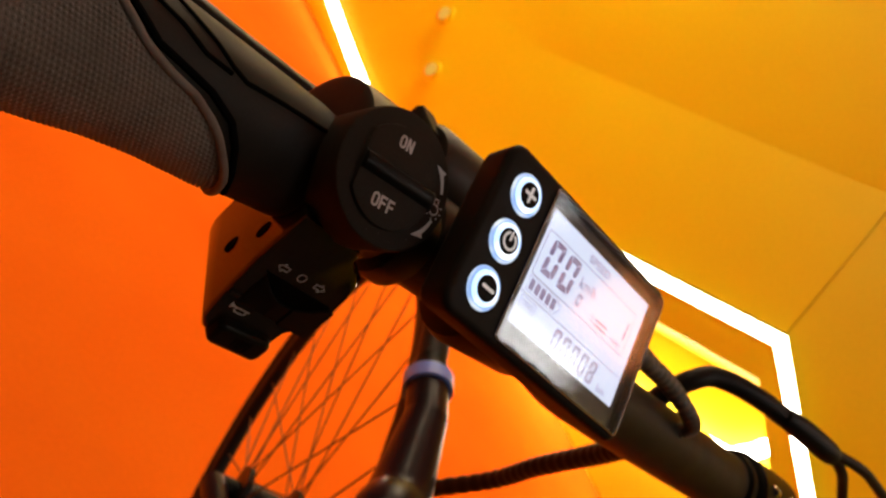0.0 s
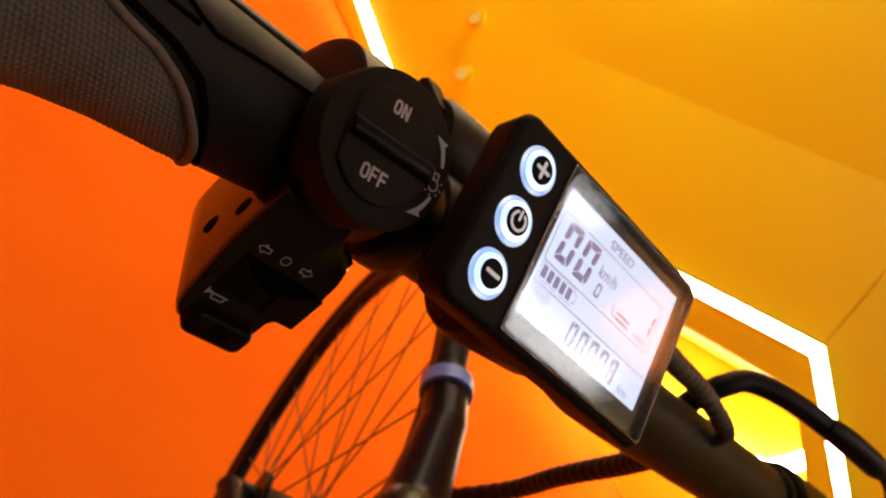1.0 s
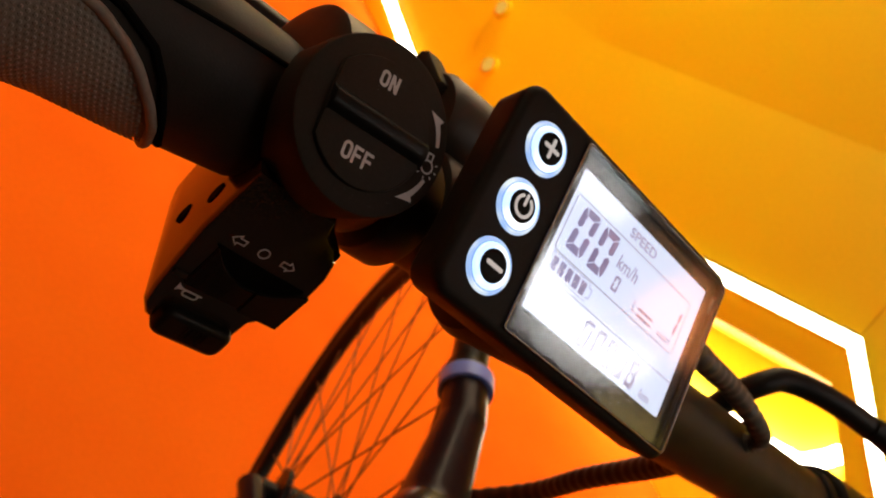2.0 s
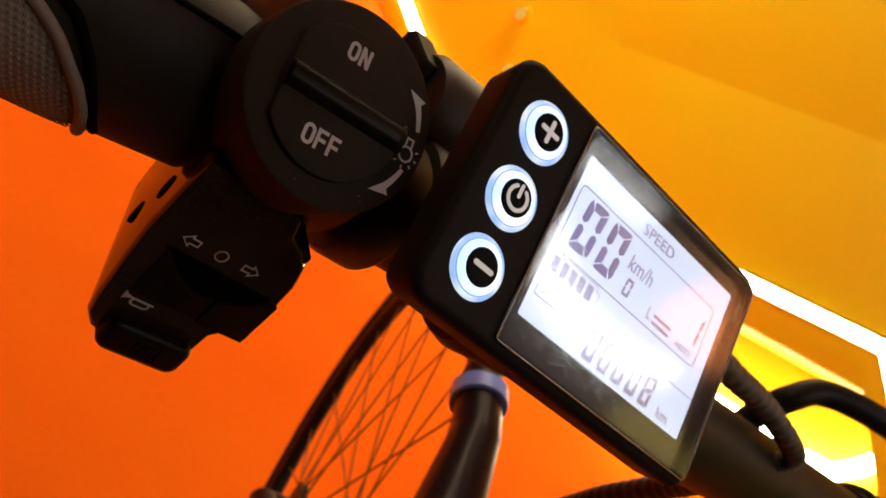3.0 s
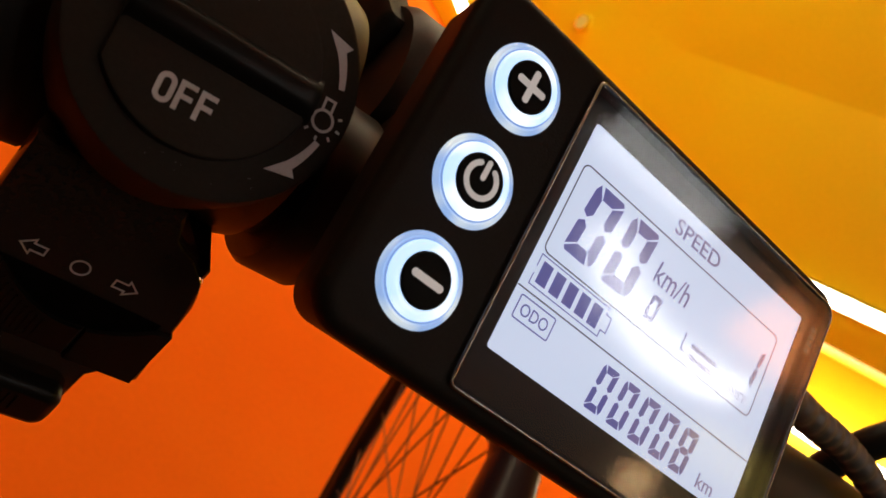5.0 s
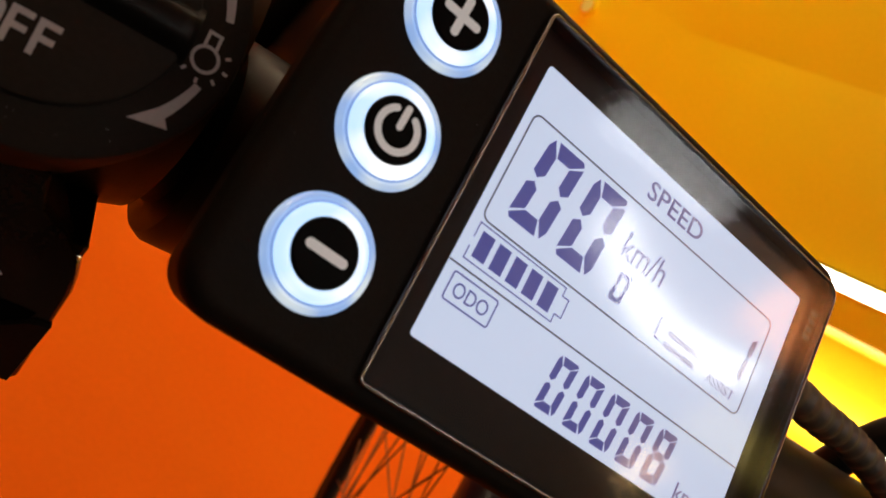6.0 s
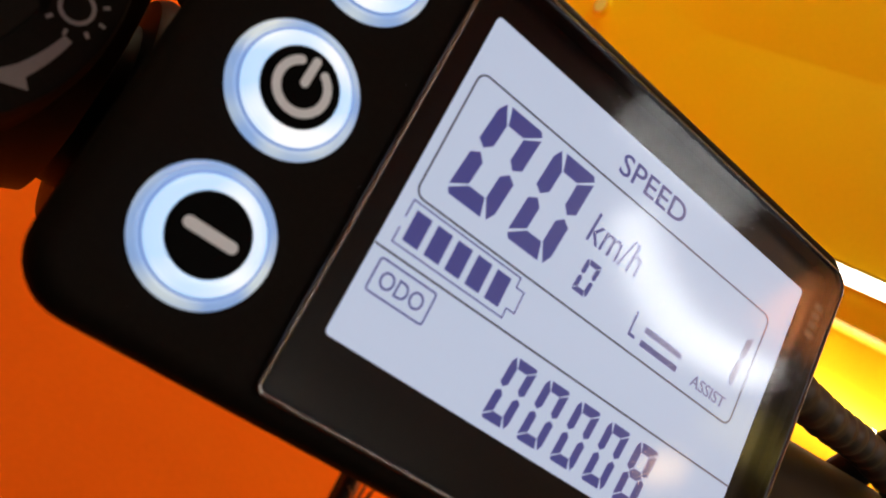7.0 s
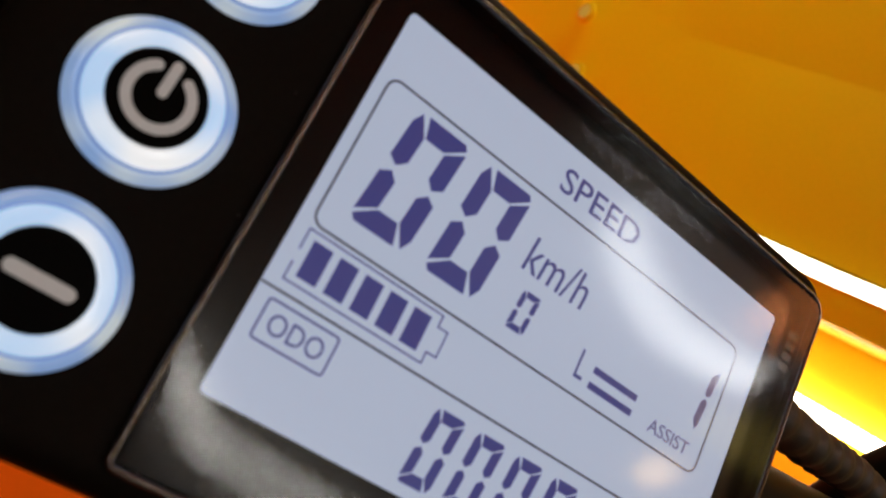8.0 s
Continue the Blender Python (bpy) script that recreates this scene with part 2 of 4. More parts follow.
def along(profile, seg=40, centre=(0, 0)):
    """Turn (x, radius) pairs about the x axis through centre (y, z)."""
    loops = [[(x, centre[0] + r * math.cos(2 * math.pi * i / seg), centre[1] + r * math.sin(2 * math.pi * i / seg))
              for i in range(seg)] for x, r in profile]
    return loft(loops)


def smooth_path(points, n=8):
    """Catmull-Rom through the points."""
    P = [Vector(p) for p in points]
    P = [P[0] * 2 - P[1]] + P + [P[-1] * 2 - P[-2]]
    out = []
    for i in range(1, len(P) - 2):
        for k in range(n):
            t = k / n
            a, b, c, d = P[i - 1], P[i], P[i + 1], P[i + 2]
            out.append(0.5 * (2 * b + (c - a) * t + (2 * a - 5 * b + 4 * c - d) * t * t + (3 * b - a - 3 * c + d) * t ** 3))
    out.append(P[-2])
    return out


def tube(points, radius, seg=14, n=8, straight=False):
    """A pipe along a path; radius a number or a function of 0..1."""
    path = [Vector(p) for p in points] if straight else smooth_path(points, n)
    side = None
    loops = []
    for i, p in enumerate(path):
        d = (path[min(i + 1, len(path) - 1)] - path[max(i - 1, 0)]).normalized()
        if side is None:
            side = d.orthogonal().normalized()
        side = (side - d * side.dot(d)).normalized()
        up = d.cross(side)
        r = radius(i / (len(path) - 1)) if callable(radius) else radius
        loops.append([p + side * (r * math.cos(2 * math.pi * k / seg)) + up * (r * math.sin(2 * math.pi * k / seg)) for k in range(seg)])
    return loft(loops)


def prism(poly, z0, z1, bm=None):
    """An upright slab over a polygon."""
    bm = bm or bmesh.new()
    lo = [bm.verts.new((x, y, z0)) for x, y in poly]
    hi = [bm.verts.new((x, y, z1)) for x, y in poly]
    k = len(poly)
    for i in range(k):
        bm.faces.new((lo[i], lo[(i + 1) % k], hi[(i + 1) % k], hi[i]))
    bm.faces.new(lo[::-1])
    bm.faces.new(hi)
    return bm


def stroke(points, w, z0, z1, bm=None, closed=False):
    """A flat line along 2D points; width w one number or one for each point."""
    bm = bm or bmesh.new()
    P = [Vector((x, y, 0)) for x, y in points]
    k = len(P)
    L, Rr = [], []
    for i in range(k):
        if closed:
            a, b = P[(i - 1) % k], P[(i + 1) % k]
        else:
            a, b = P[max(i - 1, 0)], P[min(i + 1, k - 1)]
        d1 = (P[i] - a).normalized() if (P[i] - a).length > 0 else (b - P[i]).normalized()
        d2 = (b - P[i]).normalized() if (b - P[i]).length > 0 else d1
        t = (d1 + d2).normalized()
        nrm = Vector((-t.y, t.x, 0))
        s = (w[i] if isinstance(w, tuple) else w) / 2 / max(0.5, nrm.dot(Vector((-d1.y, d1.x, 0))))
        L.append(P[i] + nrm * s)
        Rr.append(P[i] - nrm * s)
    pairs = range(k if closed else k - 1)
    lo = [(bm.verts.new((l.x, l.y, z0)), bm.verts.new((q.x, q.y, z0))) for l, q in zip(L, Rr)]
    hi = [(bm.verts.new((l.x, l.y, z1)), bm.verts.new((q.x, q.y, z1))) for l, q in zip(L, Rr)]
    for i in pairs:
        j = (i + 1) % k
        bm.faces.new((hi[i][0], hi[i][1], hi[j][1], hi[j][0]))
        bm.faces.new((lo[i][0], lo[j][0], lo[j][1], lo[i][1]))
        bm.faces.new((lo[i][0], hi[i][0], hi[j][0], lo[j][0]))
        bm.faces.new((lo[i][1], lo[j][1], hi[j][1], hi[i][1]))
    if not closed:
        for q, h in ((lo[0], hi[0]), (lo[-1], hi[-1])):
            bm.faces.new((q[0], q[1], h[1], h[0]))
    return bm


def writing(text, x0, x1, y0, y1, z, depth=0.00008, slant=0.0, bold=0.0, bm=None):
    """Flat raised letters filling the box x0..x1, y0..y1."""
    cu = bpy.data.curves.new("letters", "FONT")
    cu.body = text
    cu.resolution_u = 4
    cu.offset = bold
    ob = bpy.data.objects.new("letters", cu)
    scene.collection.objects.link(ob)
    dg = bpy.context.evaluated_depsgraph_get()
    me = bpy.data.meshes.new_from_object(ob.evaluated_get(dg))
    bpy.data.objects.remove(ob)
    bpy.data.curves.remove(cu)
    co = np.array([v.co[:] for v in me.vertices])
    lo, hi = co.min(0), co.max(0)
    bm = bm or bmesh.new()
    vs = []
    for v in co:
        fx, fy = (v[0] - lo[0]) / (hi[0] - lo[0]), (v[1] - lo[1]) / (hi[1] - lo[1])
        y = y0 + fy * (y1 - y0)
        vs.append(bm.verts.new((x0 + fx * (x1 - x0) + slant * (y - y0), y, z)))
    made = []
    for p in me.polygons:
        try:
            made.append(bm.faces.new([vs[i] for i in p.vertices]))
        except ValueError:
            pass
    bpy.data.meshes.remove(me)
    ext = bmesh.ops.extrude_face_region(bm, geom=made)
    bmesh.ops.translate(bm, vec=(0, 0, depth), verts=[g for g in ext["geom"] if isinstance(g, bmesh.types.BMVert)])
    return bm


def plain_word(text, x0, x1, y0, y1, z, w=0.00066, depth=0.00006):
    """Narrow signage capitals O, N and F drawn as strokes in the box."""
    bm = bmesh.new()
    step = (x1 - x0) / len(text)
    h = w / 2
    for i, c in enumerate(text):
        l, r = x0 + i * step + h, x0 + (i + 1) * step - h - 0.0003
        lo, hi = y0 + h, y1 - h
        if c == "O":
            stroke([(x, y) for x, y, _ in rrect(l, r, lo, hi, (r - l) * 0.48, 0, 5)], w, z, z + depth, bm, closed=True)
        elif c == "N":
            stroke([(l, y0), (l, y1)], w, z, z + depth, bm)
            stroke([(r, y0), (r, y1)], w, z, z + depth, bm)
            prism([(l - h, y1), (l + h * 1.1, y1), (r + h, y0), (r - h * 1.1, y0)], z, z + depth * 1.1, bm)
        else:
            stroke([(l, y0), (l, y1)], w, z, z + depth, bm)
            stroke([(l, hi), (r + h * 0.6, hi)], w, z, z + depth * 1.1, bm)
            stroke([(l, lo + (hi - lo) * 0.5), (r + h * 0.1, lo + (hi - lo) * 0.5)], w, z, z + depth * 1.1, bm)
    return bm


def seven(x, y, w, h, th, on, z, slant=0.1, bm=None, gap=0.07):
    """A seven-segment digit, lower-left corner at x, y; on: letters a to g."""
    bm = bm or bmesh.new()
    c = th * 0.55            # cut corners
    m = h / 2
    g = th * gap
    seg = {
        "a": [(c + g, h), (w - c * 0.4 - g, h), (w - g, h - c * 0.5), (w - th, h - th), (th, h - th)],
        "d": [(c * 0.4 + g, 0), (w - c - g, 0), (w - th, th), (th, th), (g, c * 0.5)],
        "f": [(0, h - c - g), (0.0 + c * 0.5, h - g), (th - g, h - th - g), (th - g, m + th * 0.55), (th * 0.5, m + g * 2), (0, m + th * 0.45)],
        "b": [(w, h - c * 0.7 - g), (w - th + g, h - th - g), (w - th + g, m + th * 0.55), (w - th * 0.5, m + g * 2), (w, m + th * 0.45)],
        "e": [(0, c * 0.7 + g), (th - g, th + g), (th - g, m - th * 0.55), (th * 0.5, m - g * 2), (0, m - th * 0.45)],
        "c": [(w, c + g), (w - c * 0.5, g), (w - th + g, th + g), (w - th + g, m - th * 0.55), (w - th * 0.5, m - g * 2), (w, m - th * 0.45)],
        "g": [(th * 0.6, m), (th * 1.1, m + th * 0.5), (w - th * 1.1, m + th * 0.5), (w - th * 0.6, m), (w - th * 1.1, m - th * 0.5), (th * 1.1, m - th * 0.5)],
    }
    for s in on:
        prism([((x + px + slant * py) * MM, (y + py) * MM) for px, py in seg[s]], z, z + 0.00006, bm)
    return bm


def arc(cx, cy, r, a0, a1, n=16):
    return [(cx + r * math.cos(radians(a0 + (a1 - a0) * i / n)), cy + r * math.sin(radians(a0 + (a1 - a0) * i / n))) for i in range(n + 1)]


# ---------------------------------------------------------------- the room
def room():
    solid("floor", prism([(-3.5, -0.5), (3.6, -0.5), (3.6, 6.2), (-3.5, 6.2)], -0.1, 0.0), ORANGE, Matrix.Identity(4),
          "matte orange painted showroom floor", "floor", kind="structure")
    # unseen dark floor, added south of the orange one
    solid("floor", prism([(-3.5, -3.2), (3.6, -3.2), (3.6, -0.5), (-3.5, -0.5)], -0.1, -0.002), DARKWALL, Matrix.Identity(4),
          "unseen charcoal floor added beside the orange floor", "floor", kind="structure")
    solid("ceiling", prism([(-3.5, -3.2), (3.6, -3.2), (3.6, 6.2), (-3.5, 6.2)], 2.5, 2.6), CEILING, Matrix.Identity(4),
          "plain amber painted ceiling with light strips", "ceiling", kind="structure")
    # west and south walls are unseen, added dark to keep reflections black
    for nm, poly in (("wall_west", [(-3.6, -3.2), (-3.5, -3.2), (-3.5, 6.2), (-3.6, 6.2)]),
                     ("wall_north", [(-3.6, 6.2), (3.7, 6.2), (3.7, 6.3), (-3.6, 6.3)]),
                     ("wall_south", [(-3.6, -3.3), (3.7, -3.3), (3.7, -3.2), (-3.6, -3.2)])):
        far = nm == "wall_north"
        solid(nm, prism(poly, 0, 2.5), ORANGE if far else DARKWALL, Matrix.Identity(4),
              "plain orange painted showroom wall" if far else "unseen charcoal wall added to keep reflections dark", "wall", kind="structure")
    # faceted yellow side wall with a lit niche
    wall = thing("wall_east", WALL, "yellow panelled showroom wall with a lit niche", "wall", kind="structure")
    part("backing", prism([(-2.4, 0), (7.2, 0), (7.2, 2.5), (-2.4, 2.5)], -0.75, -0.65), YELLOW, wall, smooth=0)

    def panel(poly, z0=-0.2, z1=0.0):
        part("panel", prism(poly, z0, z1), YELLOW, wall, "low yellow panel", smooth=0)

    # folded panelling: an upper panel, a side face that leans back and a band that leans out over the niche
    def lean(bm):
        """Set the foot of the panelling back, deepest where the niche begins."""
        for v in bm.verts:
            x = v.co.x
            if x < 0.85:
                v.co.z += -0.028 + 0.0175 * (0.85 - x) / 3.25
            elif x < 2.355:
                v.co.z += -0.028 + 0.0038 * (x - 0.85) / 1.505
            else:
                v.co.z += -0.0242 - 0.0052 * min(1.0, (x - 2.355) / 0.945)
        return bm

    spots = dict(A=(-2.4, 0, -0.0105), B=(0.851, 0.0, -0.028), C=(0.871, 0.074, -0.028), D=(0.986, 0.708, -0.06), E=(2.201, 1.245, -0.06), F=(2.356, 0.811, -0.0242),
                 G=(3.3, 0.366, -0.0294), H=(7.2, 0.366, -0.0294), N=(3.202, 0.860, -0.06), O=(7.2, 0.85, -0.06), I=(7.2, 2.5, 0.02), Q=(2.2, 2.5, 0.02),
                 M=(-2.4, 2.5, 0.02), L=(-2.4, 2.15, 0.0))
    left = ("ABC", "ACD", "ADL", "CFD", "FED", "LDM", "DEQM")
    right = ("FGNE", "GHON", "ENOIQ")

    def folded(faces, gap, front, depth):
        """Bent sheet over the named corners, cut back by the gap all round."""
        bm = bmesh.new()
        vert = {k: bm.verts.new((spots[k][0], spots[k][1], spots[k][2] + front)) for k in sorted(set("".join(faces)))}
        for face in faces:
            bm.faces.new([vert[k] for k in face])
        bmesh.ops.recalc_face_normals(bm, faces=bm.faces)
        if gap:
            edge = bmesh.ops.inset_region(bm, faces=bm.faces[:], thickness=gap, use_boundary=True, use_even_offset=True)["faces"]
            bmesh.ops.delete(bm, geom=edge, context="FACES")
        ext = bmesh.ops.extrude_face_region(bm, geom=bm.faces[:], use_keep_orig=True)
        bmesh.ops.translate(bm, vec=(0, 0, -depth), verts=[q for q in ext["geom"] if isinstance(q, bmesh.types.BMVert)])
        return bm

    part("panelling", folded(left + right, 0, -0.020, 0.13), YELLOW, wall, "yellow wall behind the panels", smooth=0)
    part("panel", folded(left, 0.0016, 0.0, 0.018), YELLOW, wall, "yellow folded wall panel", smooth=0)
    part("panel", folded(right, 0.0016, 0.0, 0.018), YELLOW, wall, "yellow folded wall panel", smooth=0)
    panel([(3.3, 0), (7.2, 0), (7.2, 0.364), (3.3, 0.364)], -0.3, -0.0294)
    # rim of the niche
    rim = [(0.880, 0.063), (2.351, 0.779), (3.295, 0.346), (3.295, 0.0), (3.208, 0.0), (3.208, 0.288), (2.420, 0.685), (1.000, 0.0), (0.880, 0.0)]
    part("niche_rim", lean(prism(rim, -0.05, 0.004)), YELLOW, wall, "amber lip of the niche", smooth=0)
    part("niche_side", lean(prism(rim, -0.45, -0.05)), LEMON, wall, "lemon yellow niche sides", smooth=0)
    part("niche_back", prism([(0.5, 0), (3.4, 0), (3.4, 0.95), (0.5, 0.95)], -0.62, -0.50), LEMON, wall, "lemon yellow niche back", smooth=0)
    # light lines
    lines = ([(-1.142, 0.217), (0.038, 0.115), (0.385, 0.083), (0.851, 0.048)], (0.050,) * 4, 0.0135), \
            ([(0.851, 0.057), (1.993, 0.600), (2.369, 0.788), (2.701, 0.635), (3.279, 0.372)], (0.038, 0.038, 0.037, 0.031, 0.031), 0.0160)
    for pts, w, z in lines:
        strip = thing("light_strip", WALL, "glowing warm white light strip along the wall panels", "light strip", group="wall light strips")
        part("profile", lean(stroke(pts, w, 0.0005, z)), YELLOW, strip, "yellow painted profile", smooth=0)
        part("diffuser", lean(stroke(pts, tuple(q - 0.001 for q in w), z, 0.0172)), LED, strip, "glowing white diffuser", smooth=0)
    strip = thing("light_strip", WALL, "bent warm white light strip inside the wall niche", "light strip", group="wall light strips")
    inner = [(1.60, 0.035), (2.324, 0.381), (2.433, 0.444), (2.458, 0.515), (2.466, 0.560)]
    part("profile", stroke(inner, 0.046, -0.4995, -0.490), YELLOW, strip, "yellow painted profile", smooth=0)
    part("diffuser", stroke(inner, 0.045, -0.490, -0.462), LEDNICHE, strip, "glowing white diffuser", smooth=0)
    # two small glowing discs on the side face, standing in for lamp reflections
    for x, y in ((0.598, 0.496), (0.783, 0.342)):
        spot = thing("wall_glint", WALL @ Matrix.Translation((x, y, -0.012)), "small round glowing disc painting a lamp reflection on the yellow wall", "wall light", group="small wall spots")
        part("bezel", lathe([(0.041, 0.0), (0.041, 0.012), (0.037, 0.014)], 28), YELLOW, spot, "yellow rim of the glowing disc")
        part("lens", lathe([(0.0365, 0.008), (0.0360, 0.0138), (0.001, 0.0145)], 28), WALLGLINT, spot, "softly glowing face painted as a reflection")
    # ceiling strips: y < 0 placed from screen glare, y > 0 added as unseen fill
    for pts, w in (([(1.15, -0.470), (1.19, -0.505), (1.335, -0.572), (1.523, -0.622), (1.722, -0.612), (1.87, -0.580)], (0.080, 0.095, 0.100, 0.100, 0.100, 0.085)), ([(0.94, -0.315), (1.36, -0.309)], 0.036),
                   ([(0.42, 4.1), (0.72, 3.3), (1.00, 2.50)], 0.220), ([(0.3, -1.2), (0.81, -1.64), (1.5, -1.7)], 0.050),
                   ([(-0.4, 3.2), (0.2, 2.2), (0.55, 1.5)], 0.072), ([(-1.6, 0.2), (-1.2, 1.4), (-0.2, 1.9)], 0.072)):
        lamp = thing("ceiling_light", Matrix.Identity(4), "light strip on the ceiling, placed from glare or added unseen as fill", "ceiling light", group="ceiling light strips")
        w = w if isinstance(w, tuple) else (w,) * len(pts)
        part("profile", stroke(pts, tuple(q + 0.010 for q in w), 2.480, 2.4995), STEEL, lamp, "metal light profile", smooth=0)
        part("diffuser", stroke(pts, w, 2.474, 2.480), LEDFILL if pts[0][1] > 0 else (LEDCURVE if pts[0][0] > 0.9 else LEDCEIL), lamp, "glowing diffuser", smooth=0)


room()


# ---------------------------------------------------------------- bicycle: wheel and frame behind the bar
def warm_lamps():
    glow = thing("ceiling_light", Matrix.Identity(4), "orange glowing panel light on the ceiling", "ceiling light", group="warm ceiling lights")
    part("tray", block(1.63, 2.07, -0.50, -0.30, 0.03, [(2.485, 0), (2.4995, 0)], 4), STEEL, glow, "metal lamp tray", smooth=0)
    part("diffuser", block(1.65, 2.05, -0.48, -0.32, 0.03, [(2.479, 0.004), (2.485, 0)], 4), LEDORANGE, glow, "glowing orange diffuser", smooth=0)
    for x0, x1, y0, y1, mat, tone in ((1.46, 2.24, -0.26, -0.05, LEDAMBER, "amber"), (1.86, 2.34, -0.82, -0.68, LEDGOLD, "golden")):
        glow = thing("ceiling_light", Matrix.Identity(4), "dim %s glowing panel light on the ceiling" % tone, "ceiling light", group="warm ceiling lights")
        part("tray", block(x0 - 0.02, x1 + 0.02, y0 - 0.02, y1 + 0.02, 0.03, [(2.485, 0), (2.4995, 0)], 4), STEEL, glow, "metal lamp tray", smooth=0)
        part("diffuser", block(x0, x1, y0, y1, 0.03, [(2.479, 0.004), (2.485, 0)], 4), mat, glow, "dim glowing diffuser", smooth=0)
    spot = thing("ceiling_light", Matrix.Translation((1.927, -0.985, 0)), "warm white round ceiling spot", "ceiling light", group="warm ceiling lights")
    part("bezel", lathe([(0.076, 2.4995), (0.076, 2.487), (0.064, 2.484)], 32), STEEL, spot, "metal lamp bezel")
    part("lens", lathe([(0.062, 2.486), (0.060, 2.480), (0.002, 2.478)], 32), LEDSPOT, spot, "glowing warm lens")


warm_lamps()


def bicycle():
    bike = thing("bicycle", Matrix.Translation((0.409, 0.408, 0.0)), "dark bicycle front end with worn brown tyre tread", "bicycle")
    axle = Vector((0.941, -0.229, 0.248)).normalized()
    turn = axle.to_track_quat("Z", "Y").to_matrix().to_4x4()
    m = Matrix.Translation((0, 0, 0.329)) @ turn

    def put(bm):
        bmesh.ops.transform(bm, matrix=m, verts=bm.verts)
        return bm

    def torus(R, r, flat=1.0, seg=96, k=12):
        loops = []
        for i in range(seg):
            a = 2 * math.pi * i / seg
            loops.append([((R + r * math.cos(2 * math.pi * j / k)) * math.cos(a), (R + r * math.cos(2 * math.pi * j / k)) * math.sin(a),
                           flat * r * math.sin(2 * math.pi * j / k)) for j in range(k)])
        loops.append(loops[0])
        bm = loft(loops, (False, False))
        bmesh.ops.remove_doubles(bm, verts=bm.verts, dist=1e-6)
        return bm

    wheel = part("wheel", put(torus(0.2985, 0.0105, 0.9)), RIM, bike, "black wheel rim")
    part("tyre", put(torus(0.3105, 0.0125)), RUBBER, wheel, "black bicycle tyre")
    part("tread", put(torus(0.3195, 0.0098, 1.2)), TYRE, wheel, "worn brown tyre tread")
    part("hub", put(lathe([(0.012, -0.05), (0.012, -0.034), (0.03, -0.032), (0.03, -0.026), (0.016, -0.02), (0.016, 0.02), (0.03, 0.026),
                           (0.03, 0.032), (0.012, 0.034), (0.012, 0.05)], 24)), RIM, wheel)
    for i in range(32):
        a = 2 * math.pi * i / 32
        side = 0.028 if i % 2 else -0.028
        b = a + (0.55 if (i // 2) % 2 else -0.55)
        p0 = (0.028 * math.cos(b), 0.028 * math.sin(b), side)
        p1 = (0.288 * math.cos(a), 0.288 * math.sin(a), 0)
        part("spoke", put(tube([p0, p1], 0.0009, 8, straight=True)), SPOKE, wheel)
    inv = Matrix.Translation((-0.409, -0.408, 0.0))

    def at(points):
        return [inv @ Vector(p) for p in points]

    part("head_tube", tube(at([(0.2357, 0.1978, 0.6503), (0.2422, 0.2352, 0.6557)]), 0.0145, 32, straight=True), FRAMEPAINT, bike, "glossy dark plum head tube")
    part("collar", tube(at([(0.2406, 0.2258, 0.6543), (0.2425, 0.2370, 0.6559)]), 0.0176, 32, straight=True), COLLAR, bike, "pale blue-white headset ring")
    part("headset_cap", tube(at([(0.2422, 0.2350, 0.6556), (0.2436, 0.2440, 0.6570), (0.2448, 0.2535, 0.6603)]), lambda q: 0.0152 - 0.0038 * q, 32), SATIN, bike, "black tapered headset cap")
    part("steerer", tube(at([(0.2441, 0.2459, 0.6572), (0.2490, 0.2921, 0.6746), (0.2550, 0.3480, 0.6956)]), 0.0112, 28), BARPAINT, bike, "black steerer tube")
    part("down_tube", tube(at([(0.2363, 0.2017, 0.6508), (0.2204, 0.1429, 0.6290), (0.2097, 0.1086, 0.6151), (0.30, 0.06, 0.52)]), lambda q: 0.0147 + 0.007 * min(1, q * 2.5), 28), FRAMEPAINT, bike,
         "glossy dark plum frame tube")
    part("stem", tube(at([(0.30, 0.05, 0.80), (0.34, 0.05, 0.74), (0.36, 0.06, 0.68), (0.34, 0.07, 0.58), (0.30, 0.06, 0.52)]), 0.014, 24), BARPAINT, bike, "black handlebar stem")
    part("fork_leg", tube(at([(0.30, 0.06, 0.52), (0.318, 0.17, 0.44), (0.342, 0.33, 0.345), (0.352, 0.420, 0.316)]), 0.013, 20), FRAMEPAINT, bike)
    return bike


bicycle()


